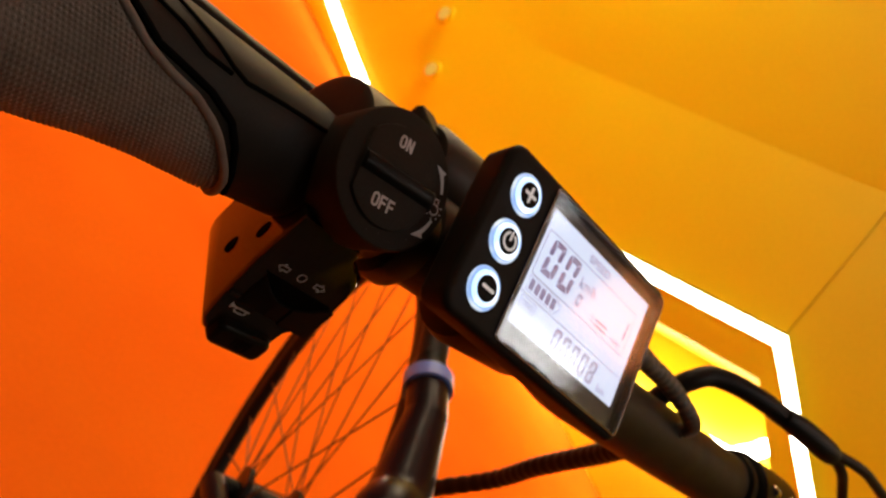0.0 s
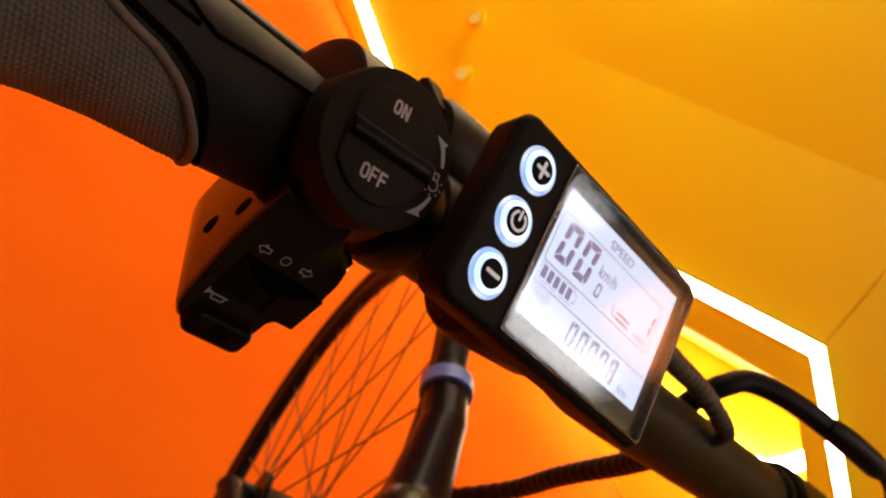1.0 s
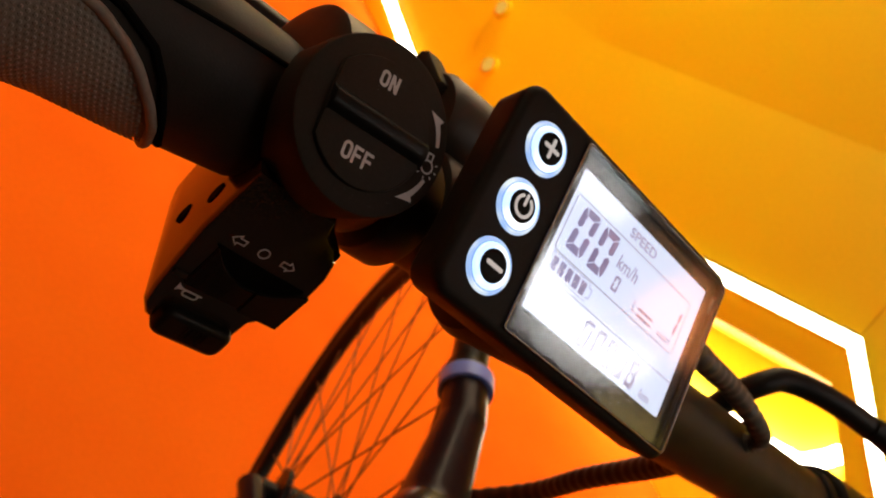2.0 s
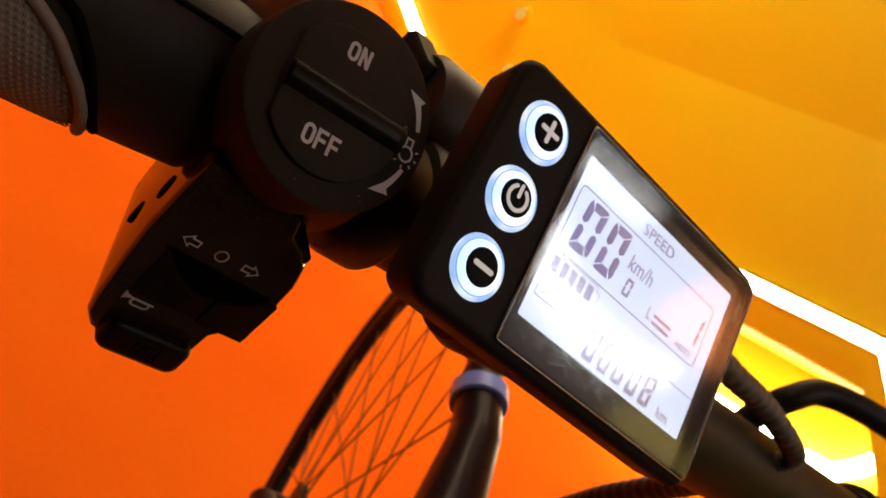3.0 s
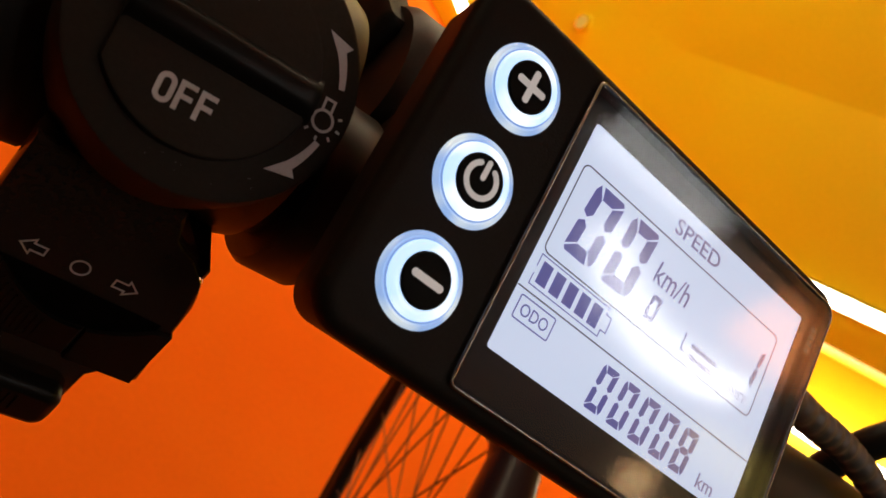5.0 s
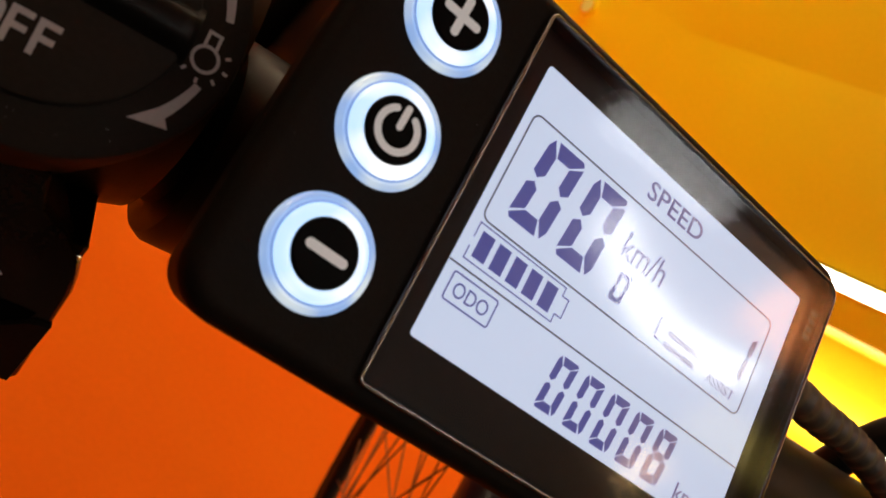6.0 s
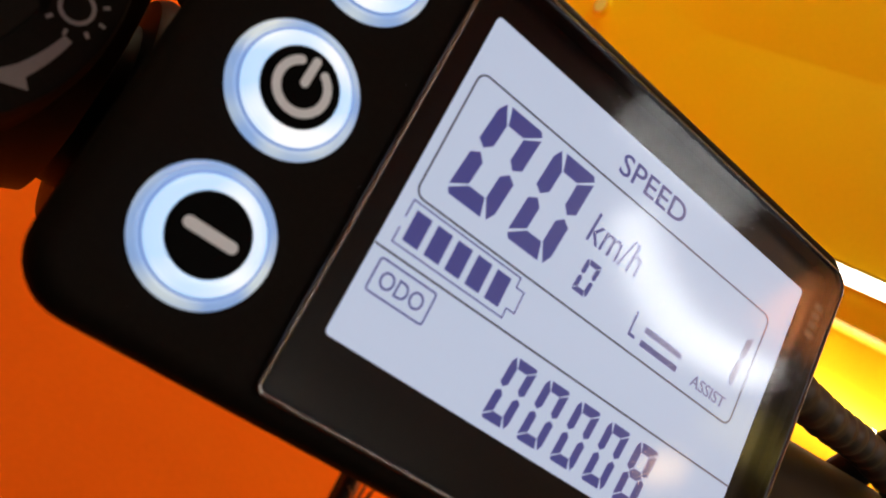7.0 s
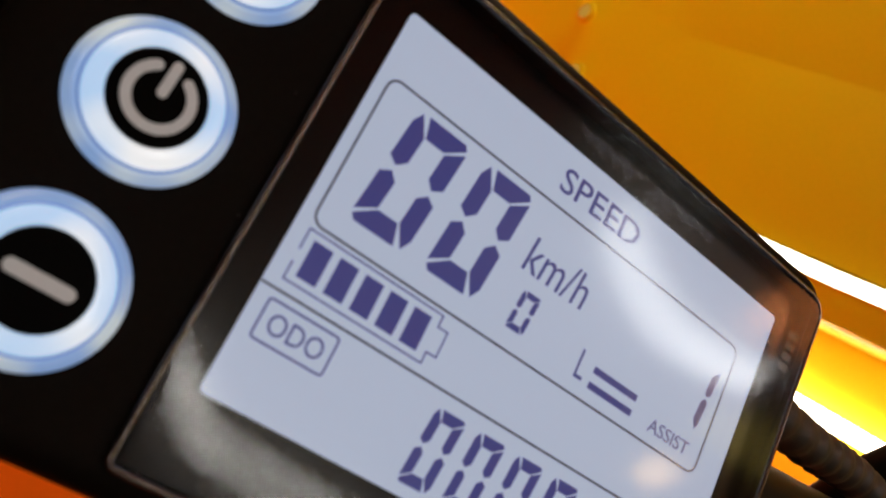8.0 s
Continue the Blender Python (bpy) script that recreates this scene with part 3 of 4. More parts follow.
# ---------------------------------------------------------------- handlebar with grip
def handlebar():
    bar = thing("handlebar", BAR, "black tapered alloy bicycle handlebar", "handlebar")
    pts = [(-0.160, 0.0065, -0.0058), (-0.03, 0.0060, -0.0085), (0.05, 0.0048, -0.0115), (0.12, 0.0030, -0.0160), (0.17, 0.0020, -0.0180), (0.25, 0.0010, -0.0182), (0.34, -0.0005, -0.0180), (0.46, -0.006, -0.017)]
    def rad(s):
        x = -0.160 + 0.62 * s
        t = min(1, max(0, (x - 0.075) / 0.07))
        return 0.0111 + (0.0152 - 0.0111) * t * t * (3 - 2 * t)
    part("tube", tube(pts, rad, 40, 12), BARPAINT, bar)
    part("clamp_ring", along([(0.292, 0.0158), (0.293, 0.0172), (0.298, 0.0172), (0.299, 0.0160)], 40, (0.0003, -0.0181)), SATIN, bar)
    part("stem_clamp", along([(0.302, 0.0165), (0.304, 0.0200), (0.350, 0.0200), (0.352, 0.0165)], 40, (0.0, -0.0180)), SATIN, bar, "black stem clamp")
    for x in (0.3145, 0.3395):
        part("clamp_bolt", lathe([(0.0030, 0.0), (0.0030, 0.0026), (0.0024, 0.0031), (0.0014, 0.0031), (0.0013, 0.0016), (0.0002, 0.0016)], 20, (x, -0.0095, -0.0020)), STEEL, bar, "bright steel bolt")


handlebar()

VD, TD = Vector((0, 0.38, 0.925)), Vector((0, -0.925, 0.38))     # across the view and towards the eye, square to the bar


def lerp_table(table, x):
    if x <= table[0][0]:
        return table[0][1]
    for (a, p), (b, q) in zip(table, table[1:]):
        if x <= b:
            return p + (q - p) * (x - a) / (b - a)
    return table[-1][1]


FLARE = [(-153, 22), (-113, 17), (-93, 12.2), (-79, 9.1), (-68, 6.1), (-55, 3.8), (-39, 2.5), (-27, 1.0), (-19, 0)]
EDGE = [(-165, -29), (-120, -30.5), (-90, -32), (-68.8, -33.5), (-50, -36), (-38, -39), (-29.7, -42), (-20, -45.5), (-12, -49.5), (-2.4, -57), (1.1, -64), (8, -72), (23, -80.5), (35, -85), (60, -95), (110, -112)]


def grip_point(x, phi, lift=0.0):
    """A point of the grip's skin; x in mm along the bar, phi in degrees from the side towards the eye, up positive."""
    flare = lerp_table(FLARE, x)
    under = max(0.0, -math.sin(radians(phi + 8)))
    r = 17.0 + flare * under ** 1.5 - 0.35 * math.cos(radians(2 * phi)) - 1.2 * max(0.0, math.sin(radians(phi))) ** 3 + lift
    c = Vector((x, 5.0, -8.4))
    p = c + (TD * math.cos(radians(phi)) + VD * math.sin(radians(phi))) * r
    return p * MM


def grip():
    g = thing("handlebar_grip", BAR, "black ergonomic rubber grip with grey dimpled pad", "grip")
    xs = [-160, -150, -140, -130, -120, -110, -100, -92, -84, -76, -68, -60, -52, -44, -36, -28, -20, -15.4, -14.2]
    loops = []
    for x in xs:
        lift = 0.0 if x < -16 else (-0.4 if x < -15 else -1.4)
        loops.append([grip_point(x, 360 * i / 64, lift) for i in range(64)])
    part("sleeve", loft(loops), RUBBER, g)
    # grey pad: a skin proud of the sleeve with a rolled rim
    bm = bmesh.new()
    phis = [-150 + 245 * i / 60 for i in range(61)]
    rows = []
    for ph in phis:
        e = lerp_table(EDGE, ph)
        rows.append([bm.verts.new(grip_point(e - (160 + e) * (k / 24) ** 1.0 if k else e, ph, 0.7 if k else -0.3)) for k in range(25)])
    for a, b in zip(rows, rows[1:]):
        for i in range(24):
            bm.faces.new((a[i], a[i + 1], b[i + 1], b[i]))
    pad = part("grey_pad", bm, GREYRUBBER, g, "grey dimpled rubber pad")
    part("pad_rim", tube([grip_point(lerp_table(EDGE, ph) - 0.6, ph, 0.55) for ph in phis], 0.0011, 10, 2), GREYRUBBER, g, "grey rolled rim of the pad")
    # raised studs in staggered rows
    verts, faces = [], []
    row, PITCH = 0, 1.3
    ph = -140.0
    while ph < 92:
        e = lerp_table(EDGE, ph)
        x = -round((-e) / PITCH) * PITCH - (PITCH / 2 if row % 2 else 0.0)
        while x > e - 2.2:
            x -= PITCH
        while x > -128:
            i = len(verts)
            hx, hp = 0.52, 1.95
            ring = [(hx, 0), (hx * 0.5, hp * 0.75), (-hx * 0.5, hp * 0.75), (-hx, 0), (-hx * 0.5, -hp * 0.75), (hx * 0.5, -hp * 0.75)]
            for dx, dp in ring:
                verts.append(grip_point(x + dx, ph + dp, 0.68))
            for dx, dp in ring:
                verts.append(grip_point(x + dx * 0.5, ph + dp * 0.5, 0.87))
            for k in range(6):
                j = (k + 1) % 6
                faces.append((i + k, i + j, i + 6 + j, i + 6 + k))
            faces.append(tuple(i + 6 + k for k in range(6)))
            x -= PITCH
        ph += 3.6
        row += 1
    me = bpy.data.meshes.new("studs")
    me.from_pydata([tuple(v) for v in verts], [], faces)
    me.materials.append(GREYRUBBER)
    ob = new("studs", me)
    ob.parent = g
    tagged(ob, kind="stuff")
    # moulded lines on the sleeve: black cords standing in for shaded grooves
    def line(pts, w=0.00055):
        path = []
        for (x0, p0), (x1, p1) in zip(pts, pts[1:]):
            for k in range(10):
                path.append(grip_point(x0 + (x1 - x0) * k / 10, p0 + (p1 - p0) * k / 10, -0.1))
        path.append(grip_point(*pts[-1], -0.1))
        part("moulded_line", tube(path, w, 8, straight=True), GROOVESHADE, g)
    line([(-80, 50), (-72.7, 43.4), (-67, 39.1), (-59.8, 29.7), (-52, 28.7)], 0.0007)
    line([(-72, 66), (-64, 53.6), (-58.3, 45.6), (-52.3, 34.7), (-47.8, 29.9), (-35.4, 35.1), (-21, 39.1), (-15.0, 40.5)], 0.0007)
    line([(-88, 40), (-78.5, 28.5), (-70.3, 14.1), (-61.9, 10.5), (-54.2, 6.5), (-46.1, -4), (-41.2, -20), (-36.5, -42), (-32.0, -68)], 0.0010)


grip()


# ---------------------------------------------------------------- light switch with horn and indicator keys
def control_switch():
    sw = thing("control_switch", FACE @ Matrix.Translation((-0.0002, -0.0003, -0.0015)) @ FACE.inverted() @ BAR, "black handlebar control block with rotary light switch and keys", "switch")
    # clamp housing round the bar
    prof = [(-13.4, 12.0), (-13.0, 19.2), (-12.2, 21.5), (-11.9, 21.9), (-4, 22.6), (14, 22.6), (17.2, 21.6), (18, 17.0)]
    part("housing", along([(x * MM, r * MM) for x, r in prof], 72, (0.0104, -0.0030)), HOUSING, sw, "black clamp housing", smooth=24)
    # round boss under the knob
    to_face = BAR.inverted() @ FACE
    cx, cy = -0.0320, -0.0020
    turn = Matrix.Translation((cx, cy, 0)) @ Matrix.Rotation(radians(8.0), 4, "Z") @ Matrix.Translation((-cx, -cy, 0))

    def put(bm):
        bmesh.ops.transform(bm, matrix=to_face @ turn, verts=bm.verts)
        return bm

    boss = part("boss", put(lathe([(0.0180, -0.034), (0.0185, -0.024), (0.0189, -0.0142), (0.0188, -0.0114), (0.0185, -0.0103), (0.0180, -0.0100), (0.0005, -0.0100)], 72, (cx - 0.0003, cy, 0))), KNOB, sw,
                "charcoal round base of the light switch")
    # knob: two shelves with a ridge between, cut straight on one side
    def dshape(r, cut, n=40):
        a = math.acos(max(-1, min(1, cut / r)))
        return [(cx - 0.0013 + r * math.cos(-math.pi + a + (2 * math.pi - 2 * a) * i / n), cy - 0.0002 + r * math.sin(-math.pi + a + (2 * math.pi - 2 * a) * i / n)) for i in range(n + 1)]

    loops = [[(x, y, z) for x, y in dshape(r, c)] for r, c, z in ((0.0138, 0.0112, -0.0104), (0.0138, 0.0112, -0.0095), (0.0136, 0.0110, -0.0091), (0.0131, 0.0105, -0.0089))]
    knob = part("knob", put(loft(loops)), KNOB, sw, "black rotary knob marked on and off")
    # ridge bar across the knob
    sect = [(-3.3, -0.4), (-2.5, 0.15), (-2.05, 0.9), (-1.5, 1.5), (-0.7, 1.75), (0.7, 1.75), (1.5, 1.5), (2.05, 0.9), (2.5, 0.15), (3.3, -0.4)]
    loops = []
    for x, s in ((-12.4, 0.55), (-12.1, 0.9), (-11.2, 1.0), (10.0, 1.0), (11.8, 0.85), (12.6, 0.4)):
        loops.append([(cx + x * MM, cy - 0.0002 + y * MM, -0.0090 + max(-0.0006, z * MM * s)) for y, z in sect])
    part("ridge", put(loft(loops)), SATIN, knob, "glossy grip ridge")
    z = -0.00892
    part("lettering", put(plain_word("ON", cx - 4.0 * MM, cx + 1.0 * MM, cy + 7.5 * MM, cy + 11.1 * MM, z)), PRINT, knob, "white letters ON")
    part("lettering", put(plain_word("OFF", cx - 5.9 * MM, cx + 1.9 * MM, cy - 9.9 * MM, cy - 6.1 * MM, z)), PRINT, knob, "white letters OFF")
    zb = -0.01002
    # curved arrows and lamp symbol on the base
    ra = 0.0157
    for a0, a1, tip in ((13, 31, 43), (-16, -34, -47)):
        side = 1 if a1 > 0 else -1

        def at(r, deg):
            return (cx + r * math.cos(radians(deg)), cy + r * math.sin(radians(deg)))

        outer = [at(ra + 0.00042 + 0.00012 * i / 8, a0 + (a1 - a0) * i / 8) for i in range(9)]
        inner = [at(ra - 0.00042 - 0.00030 * i / 8, a0 + (a1 - a0) * i / 8) for i in range(9)]
        bm = prism(outer + [at(ra + 0.00165, a1 + side * 1.5), at(ra - 0.0010, tip)] + inner[::-1], zb, zb + 0.00006)
        part("arrow_mark", put(bm), PRINT, boss, "white curved arrow")
    bx, by = cx + 0.0146, cy - 0.0011
    bm = stroke(arc(bx, by - 0.0003, 0.00142, 0, 360, 28)[:-1], 0.00038, zb, zb + 0.00006, closed=True)
    stroke([(bx - 0.00066, by + 0.0011), (bx - 0.00066, by + 0.0027), (bx + 0.00066, by + 0.0027), (bx + 0.00066, by + 0.0011)], 0.00036, zb, zb + 0.00006, bm)
    lamp = part("lamp_mark", put(bm), PRINT, boss, "white light bulb symbol")
    for a in (150, 190, 228, 270, 312, 350, 30):
        ca, sa = math.cos(radians(a)), math.sin(radians(a))
        ray = stroke([(bx + 0.0022 * ca, by - 0.0003 + 0.0022 * sa), (bx + 0.0028 * ca, by - 0.0003 + 0.0028 * sa)], 0.00034, zb, zb + 0.00006)
        part("ray", put(ray), PRINT, lamp)

    # lower key block, facing the rider
    P = BAR.inverted() @ PLATE

    def front(bm):
        bmesh.ops.transform(bm, matrix=P, verts=bm.verts)
        return bm

    outline = [(-16.6, -8), (5.0, -9), (6.6, -13.2), (8.4, -14.4), (10.4, -15.2), (13.6, -18.4), (14.9, -22.0), (15.4, -24), (16.9, -41.4), (16.2, -42.4), (11.2, -42.7),
               (9.8, -44.5), (9.4, -53.5), (7.6, -55.8), (4, -56.4), (-6.5, -55.4), (-10.9, -54.0), (-13.2, -51.0), (-14.2, -46.0), (-15.2, -38), (-16.4, -27)]
    def grown(k, zz):
        mx, my = 0.5, -33.0
        return [((mx + (x - mx) * k) * MM, (my + (y - my) * k) * MM, zz) for x, y in outline]
    def tapered(zz, k):
        return [((x * 0.40 if x < 0 else x * 0.10) * MM * k, (-33.0 + (y + 33.0) * 0.92 * k) * MM, zz) for x, y in outline]
    body = part("key_block", front(loft([tapered(-0.0255, 0.95), tapered(-0.0236, 1.0), grown(1.0, 0.0164), grown(0.992, 0.0174), grown(0.975, 0.0180), grown(0.95, 0.0182)])), SHELL, sw,
                "black key block with white symbols", smooth=24)
    zf = 0.0182
    # indicator slider; its lens-shaped recess is a flat black plate painting the shade
    lens = [(-11.8 * MM, -28.0 * MM)] + [(x * MM, (-29.6 - 5.4 * (1 - ((x - 2.0) / 11.5) ** 2)) * MM) for x in (-9.5, -7, -4, -1, 2, 5, 8, 11, 13.0)] + [(13.2 * MM, -28.8 * MM)]
    part("slider_recess_shade", front(prism(lens, zf - 0.001, zf + 0.00015)), GROOVESHADE, body, "black lens-shaped plate painting the shade of the recess")
    def scoop(x):
        """Lower edge of the scooped recess."""
        return -29.6 - 5.4 * (1 - ((min(x, 13.4) - 2.0) / 11.5) ** 2)

    def key_under(x0, x1, low, top):
        xs = [x0 + (x1 - x0) * i / 8 for i in range(9)]
        lo, hi = [(x * MM, (scoop(x) - 0.25) * MM) for x in xs], (0.5 * (x0 + x1) * MM, low * 0.9 * MM)
        poly = lo + [(x1 * MM, low * MM), (x0 * MM, low * MM)]
        loops = []
        for z, k in ((zf - 0.003, 1.0), (top - 0.0003, 1.0), (top, 0.97), (top, 0.95)):
            loops.append([(hi[0] + (px - hi[0]) * k, hi[1] + (py - hi[1]) * k, z) for px, py in poly])
        return loft(loops)

    sl = part("slider", front(key_under(-10.3, 4.2, -41.0, zf + 0.0007)), SATIN, body, "ribbed indicator slider", smooth=30)
    for i in range(9):
        x = -9.3 + i * 1.0
        part("rib", front(block(x * MM, (x + 0.5) * MM, -40.2 * MM, (scoop(x) - 1.2) * MM, 0.0002, [(zf + 0.0005, 0), (zf + 0.0009, 0.0001)], 2)), PLASTIC, sl)
    part("side_key", front(key_under(4.7, 15.8, -41.8, zf + 0.0007)), PLASTIC, body, smooth=30)
    hk = part("horn_key", front(block(-9.6 * MM, 9.0 * MM, -56.0 * MM, -47.4 * MM, 0.0028, [(zf - 0.004, 0), (zf + 0.0016, 0), (zf + 0.0026, 0.0006), (zf + 0.0031, 0.0016)])), SATIN, body, "black horn push key")
    for i in range(5):
        x = -2.6 + i * 1.25
        part("rib", front(block(x * MM, (x + 0.5) * MM, -53.6 * MM, -49.6 * MM, 0.0002, [(zf + 0.0029, 0), (zf + 0.0035, 0.0001)], 2)), PLASTIC, hk)
    part("latch_tab", front(block(9.2 * MM, 13.6 * MM, -22.0 * MM, -16.0 * MM, 0.0012, [(0.006, 0), (0.0170, 0), (0.0176, 0.0006)])), SATIN, body)
    part("tab", front(block(-14.0 * MM, -10.6 * MM, -40.2 * MM, -38.8 * MM, 0.0003, [(zf - 0.001, 0), (zf + 0.0005, 0.0001)], 2)), KNOB, body)
    # oval screw holes on the flank, black plugs painting the shade inside
    for y, zz, x in ((-24.0, 0.0080, -14.3), (-38.5, -0.0010, -11.3)):
        bm = along([(-0.0004, 0.0020), (0.0025, 0.0020)], 20)
        bmesh.ops.transform(bm, matrix=Matrix.Translation((x * MM, -zz, y * MM)) @ Matrix.Rotation(radians(-13), 4, "Z") @ Matrix.Diagonal((1, 1, 1.45, 1)), verts=bm.verts)
        part("screw_hole_shade", bm, GROOVESHADE, body)
    # white symbols
    def outline_arrow(x, y, s):
        pts = [(0.35, 0), (2.0, 1.4), (2.0, 0.68), (3.85, 0.68), (3.85, -0.68), (2.0, -0.68), (2.0, -1.4)]
        return stroke([((x + s * (px - 2.1)) * MM, (y + py) * MM) for px, py in pts], 0.00025, zf, zf + 0.0001, closed=True)
    part("symbol", front(outline_arrow(-8.3, -25.0, 1)), PRINT, body, "white outlined arrow")
    part("symbol", front(outline_arrow(5.2, -25.0, -1)), PRINT, body, "white outlined arrow")
    part("symbol", front(stroke(arc(-1.6 * MM, -25.0 * MM, 0.00128, 0, 360, 28)[:-1], 0.00025, zf, zf + 0.0001, closed=True)), PRINT, body, "white outlined circle")
    hx, hy = -7.3, -43.0
    bell = [(-3.3, 1.35), (-2.6, 0.6), (-1.5, 0.3), (-1.5, -0.2), (-2.6, -0.5), (-3.2, -1.05)]
    bm = prism([((hx + x) * MM, (hy + y) * MM) for x, y in bell], zf, zf + 0.0001)
    stroke([((hx - 1.7) * MM, hy * MM), ((hx + 3.2) * MM, hy * MM)], 0.00042, zf, zf + 0.0001, bm)
    ring = [(x, y) for x, y, _ in rrect((hx - 1.2) * MM, (hx + 2.5) * MM, (hy - 1.55) * MM, (hy + 0.02) * MM, 0.00075, 0, 5)]
    stroke(ring, 0.00040, zf, zf + 0.00009, bm, closed=True)
    part("symbol", front(bm), PRINT, body, "white horn symbol")


control_switch()


def dust():
    """Tiny pale flecks lying on the switch base, the knob and the display case."""
    rnd = random.Random(7)
    bm = bmesh.new()
    cx, cy = -0.0322, -0.0023

    def fleck(x, y, z, r):
        k = rnd.randint(4, 6)
        a0 = rnd.random() * 6.28
        prism([(x + r * rnd.uniform(0.5, 1.0) * math.cos(a0 + 6.283 * i / k), y + r * rnd.uniform(0.5, 1.0) * math.sin(a0 + 6.283 * i / k)) for i in range(k)], z, z + 0.00003, bm)

    for _ in range(12):
        a, r = rnd.uniform(-1.7, -0.7), rnd.uniform(0.0148, 0.0172)
        fleck(cx + r * math.cos(a), cy + r * math.sin(a), -0.01148, rnd.uniform(0.00002, 0.00006))
    for _ in range(7):
        a, r = rnd.uniform(0, 6.28), rnd.uniform(0.005, 0.0098)
        x, y = cx + r * math.cos(a), cy + r * math.sin(a)
        if abs(y - cy) > 0.004:
            fleck(x, y, -0.01038, rnd.uniform(0.00002, 0.00004))
    for _ in range(12):
        fleck(rnd.uniform(-0.0085, 0.0095), rnd.uniform(-0.0235, 0.0240), -0.00008, rnd.uniform(0.00002, 0.00004))
    solid("dust", bm, PRINT, FACE, "fine pale dust flecks on the black plastic", "dust", kind="stuff", smooth=0)


dust()


# ---------------------------------------------------------------- brake lever behind the switch
def brake_lever():
    lv = thing("brake_lever", BAR, "black bicycle brake lever clamped to the bar", "brake lever")
    part("clamp_band", along([(0.0205, 0.0115), (0.0208, 0.0152), (0.0222, 0.0160), (0.0300, 0.0160), (0.0312, 0.0152), (0.0315, 0.0115)], 48, (0.0055, -0.0105)), HOUSING, lv)
    part("collar", along([(0.0325, 0.0110), (0.0330, 0.0150), (0.0345, 0.0156), (0.0590, 0.0156), (0.0605, 0.0150), (0.0610, 0.0110)], 48, (0.009, -0.0085)), HOUSING, lv)
    part("lever_body", along([(0.030, 0.009), (0.0305, 0.0145), (0.033, 0.0160), (0.060, 0.0160), (0.088, 0.0150), (0.092, 0.0120)], 40, (0.030, 0.0025)), HOUSING, lv, "black lever barrel")
    part("hinge", block(0.0262, 0.0345, 0.029, 0.047, 0.0025, [(-0.004, 0), (0.0136, 0.0), (0.0152, 0.0012)]), PLASTIC, lv)
    part("blade", tube([(0.036, 0.044, 0.002), (0.015, 0.050, -0.008), (-0.02, 0.050, -0.0095), (-0.06, 0.048, -0.0085), (-0.11, 0.047, -0.008), (-0.15, 0.052, -0.006)], 0.0050, 16), SATIN, lv, "black lever blade")


brake_lever()


# ---------------------------------------------------------------- display unit
def display():
    d = thing("bike_display", FACE, "black bicycle display with lit screen and three glowing buttons", "display")
    x0, x1, y0, y1 = -0.0112, 0.0740, -0.0260, 0.0268
    rr = (0.0042, 0.0055, 0.0055, 0.0036)
    outer = [(-0.0150, 0.0060), (-0.0138, 0.0030), (-0.0110, 0.0014), (-0.0030, 0.0002), (-0.0016, 0.0), (-0.0006, 0.0005), (-0.0001, 0.0016), (-0.0001, 0.0024)]
    loops = [rrect(x0 + q, x1 - q, y0 + q, y1 - q, tuple(max(r - q, 0.0002) for r in rr), h, 8) for h, q in outer]
    well = (0.0021, 0.0007, 0.0007, 0.0013)
    for h, q in ((-0.0001, -0.0002), (-0.0001, 0.0), (-0.0024, 0.0)):
        loops.append(rrect(0.0104 + q, 0.0723 - q, -0.0233 + q, 0.0243 - q, well, h, 8))
    part("body", loft(loops), PLASTIC, d, "matte black plastic case", smooth=50)
    part("glass_border", block(0.0106, 0.0721, -0.0231, 0.0241, (0.002, 0.0007, 0.0007, 0.0012), [(-0.0023, 0), (-0.00178, 0.0)], 4), GLOSSBLACK, d, "gloss black screen border", smooth=0)
    lip = [Vector((x, y, 0.00028)) for x, y, _ in rrect(0.0102, 0.0726, -0.0235, 0.0245, (0.0023, 0.0008, 0.0008, 0.0014), 0, 4)]
    loops = []
    for i, q in enumerate(lip):
        way = (lip[(i + 1) % len(lip)] - lip[i - 1]).normalized()
        side = Vector((-way.y, way.x, 0))
        loops.append([q + side * 0.00030 * math.cos(k * math.pi / 5) + Vector((0, 0, 0.00034 * math.sin(k * math.pi / 5))) for k in range(10)])
    part("bezel_lip", loft(loops + loops[:1], (False, False)), LIP, d, "thin glossy raised lip round the glass")
    lcd = part("screen", block(0.01345, 0.0674, -0.0163, 0.0202, 0.0005, [(0.00010, 0), (0.00018, 0)], 3), LCD, d, "backlit pale blue liquid crystal screen", smooth=0)
    lcd.location, lcd.scale = (0.00032, 0.00013, -0.00185), (1.008, 1.0, 1.0)     # the panel lies under the thickness of the cover
    z = 0.00020

    def ink(name, bm, label="", mat=INK):
        part(name, bm, mat, lcd, label, smooth=0)

    for x in (17.1, 25.2):
        ink("digit", seven(x, 1.5, 6.0, 11.7, 1.95, "abcdef", z), "blue digit 0 of the speed")
    ink("digit", seven(35.2, 1.35, 2.2, 4.0, 0.62, "abcdef", z), "small blue digit 0")
    for i, c in enumerate(("abcdef", "abcdef", "abcdef", "abcdef", "abcdefg")):
        ink("digit", seven(31.9 + 4.85 * i, -15.2, 3.4, 7.1, 1.08, c, z), "blue odometer digit 8" if c.endswith("g") else "blue odometer digit 0")
    ink("digit", seven(59.2, 3.6, 2.6, 7.2, 0.95, "bc", z), "blue digit 1 of the assist level")
    ink("lettering", writing("SPEED", 0.0343, 0.0453, 0.0156, 0.0182, z, 0.00005, bold=0.004), "blue word SPEED")
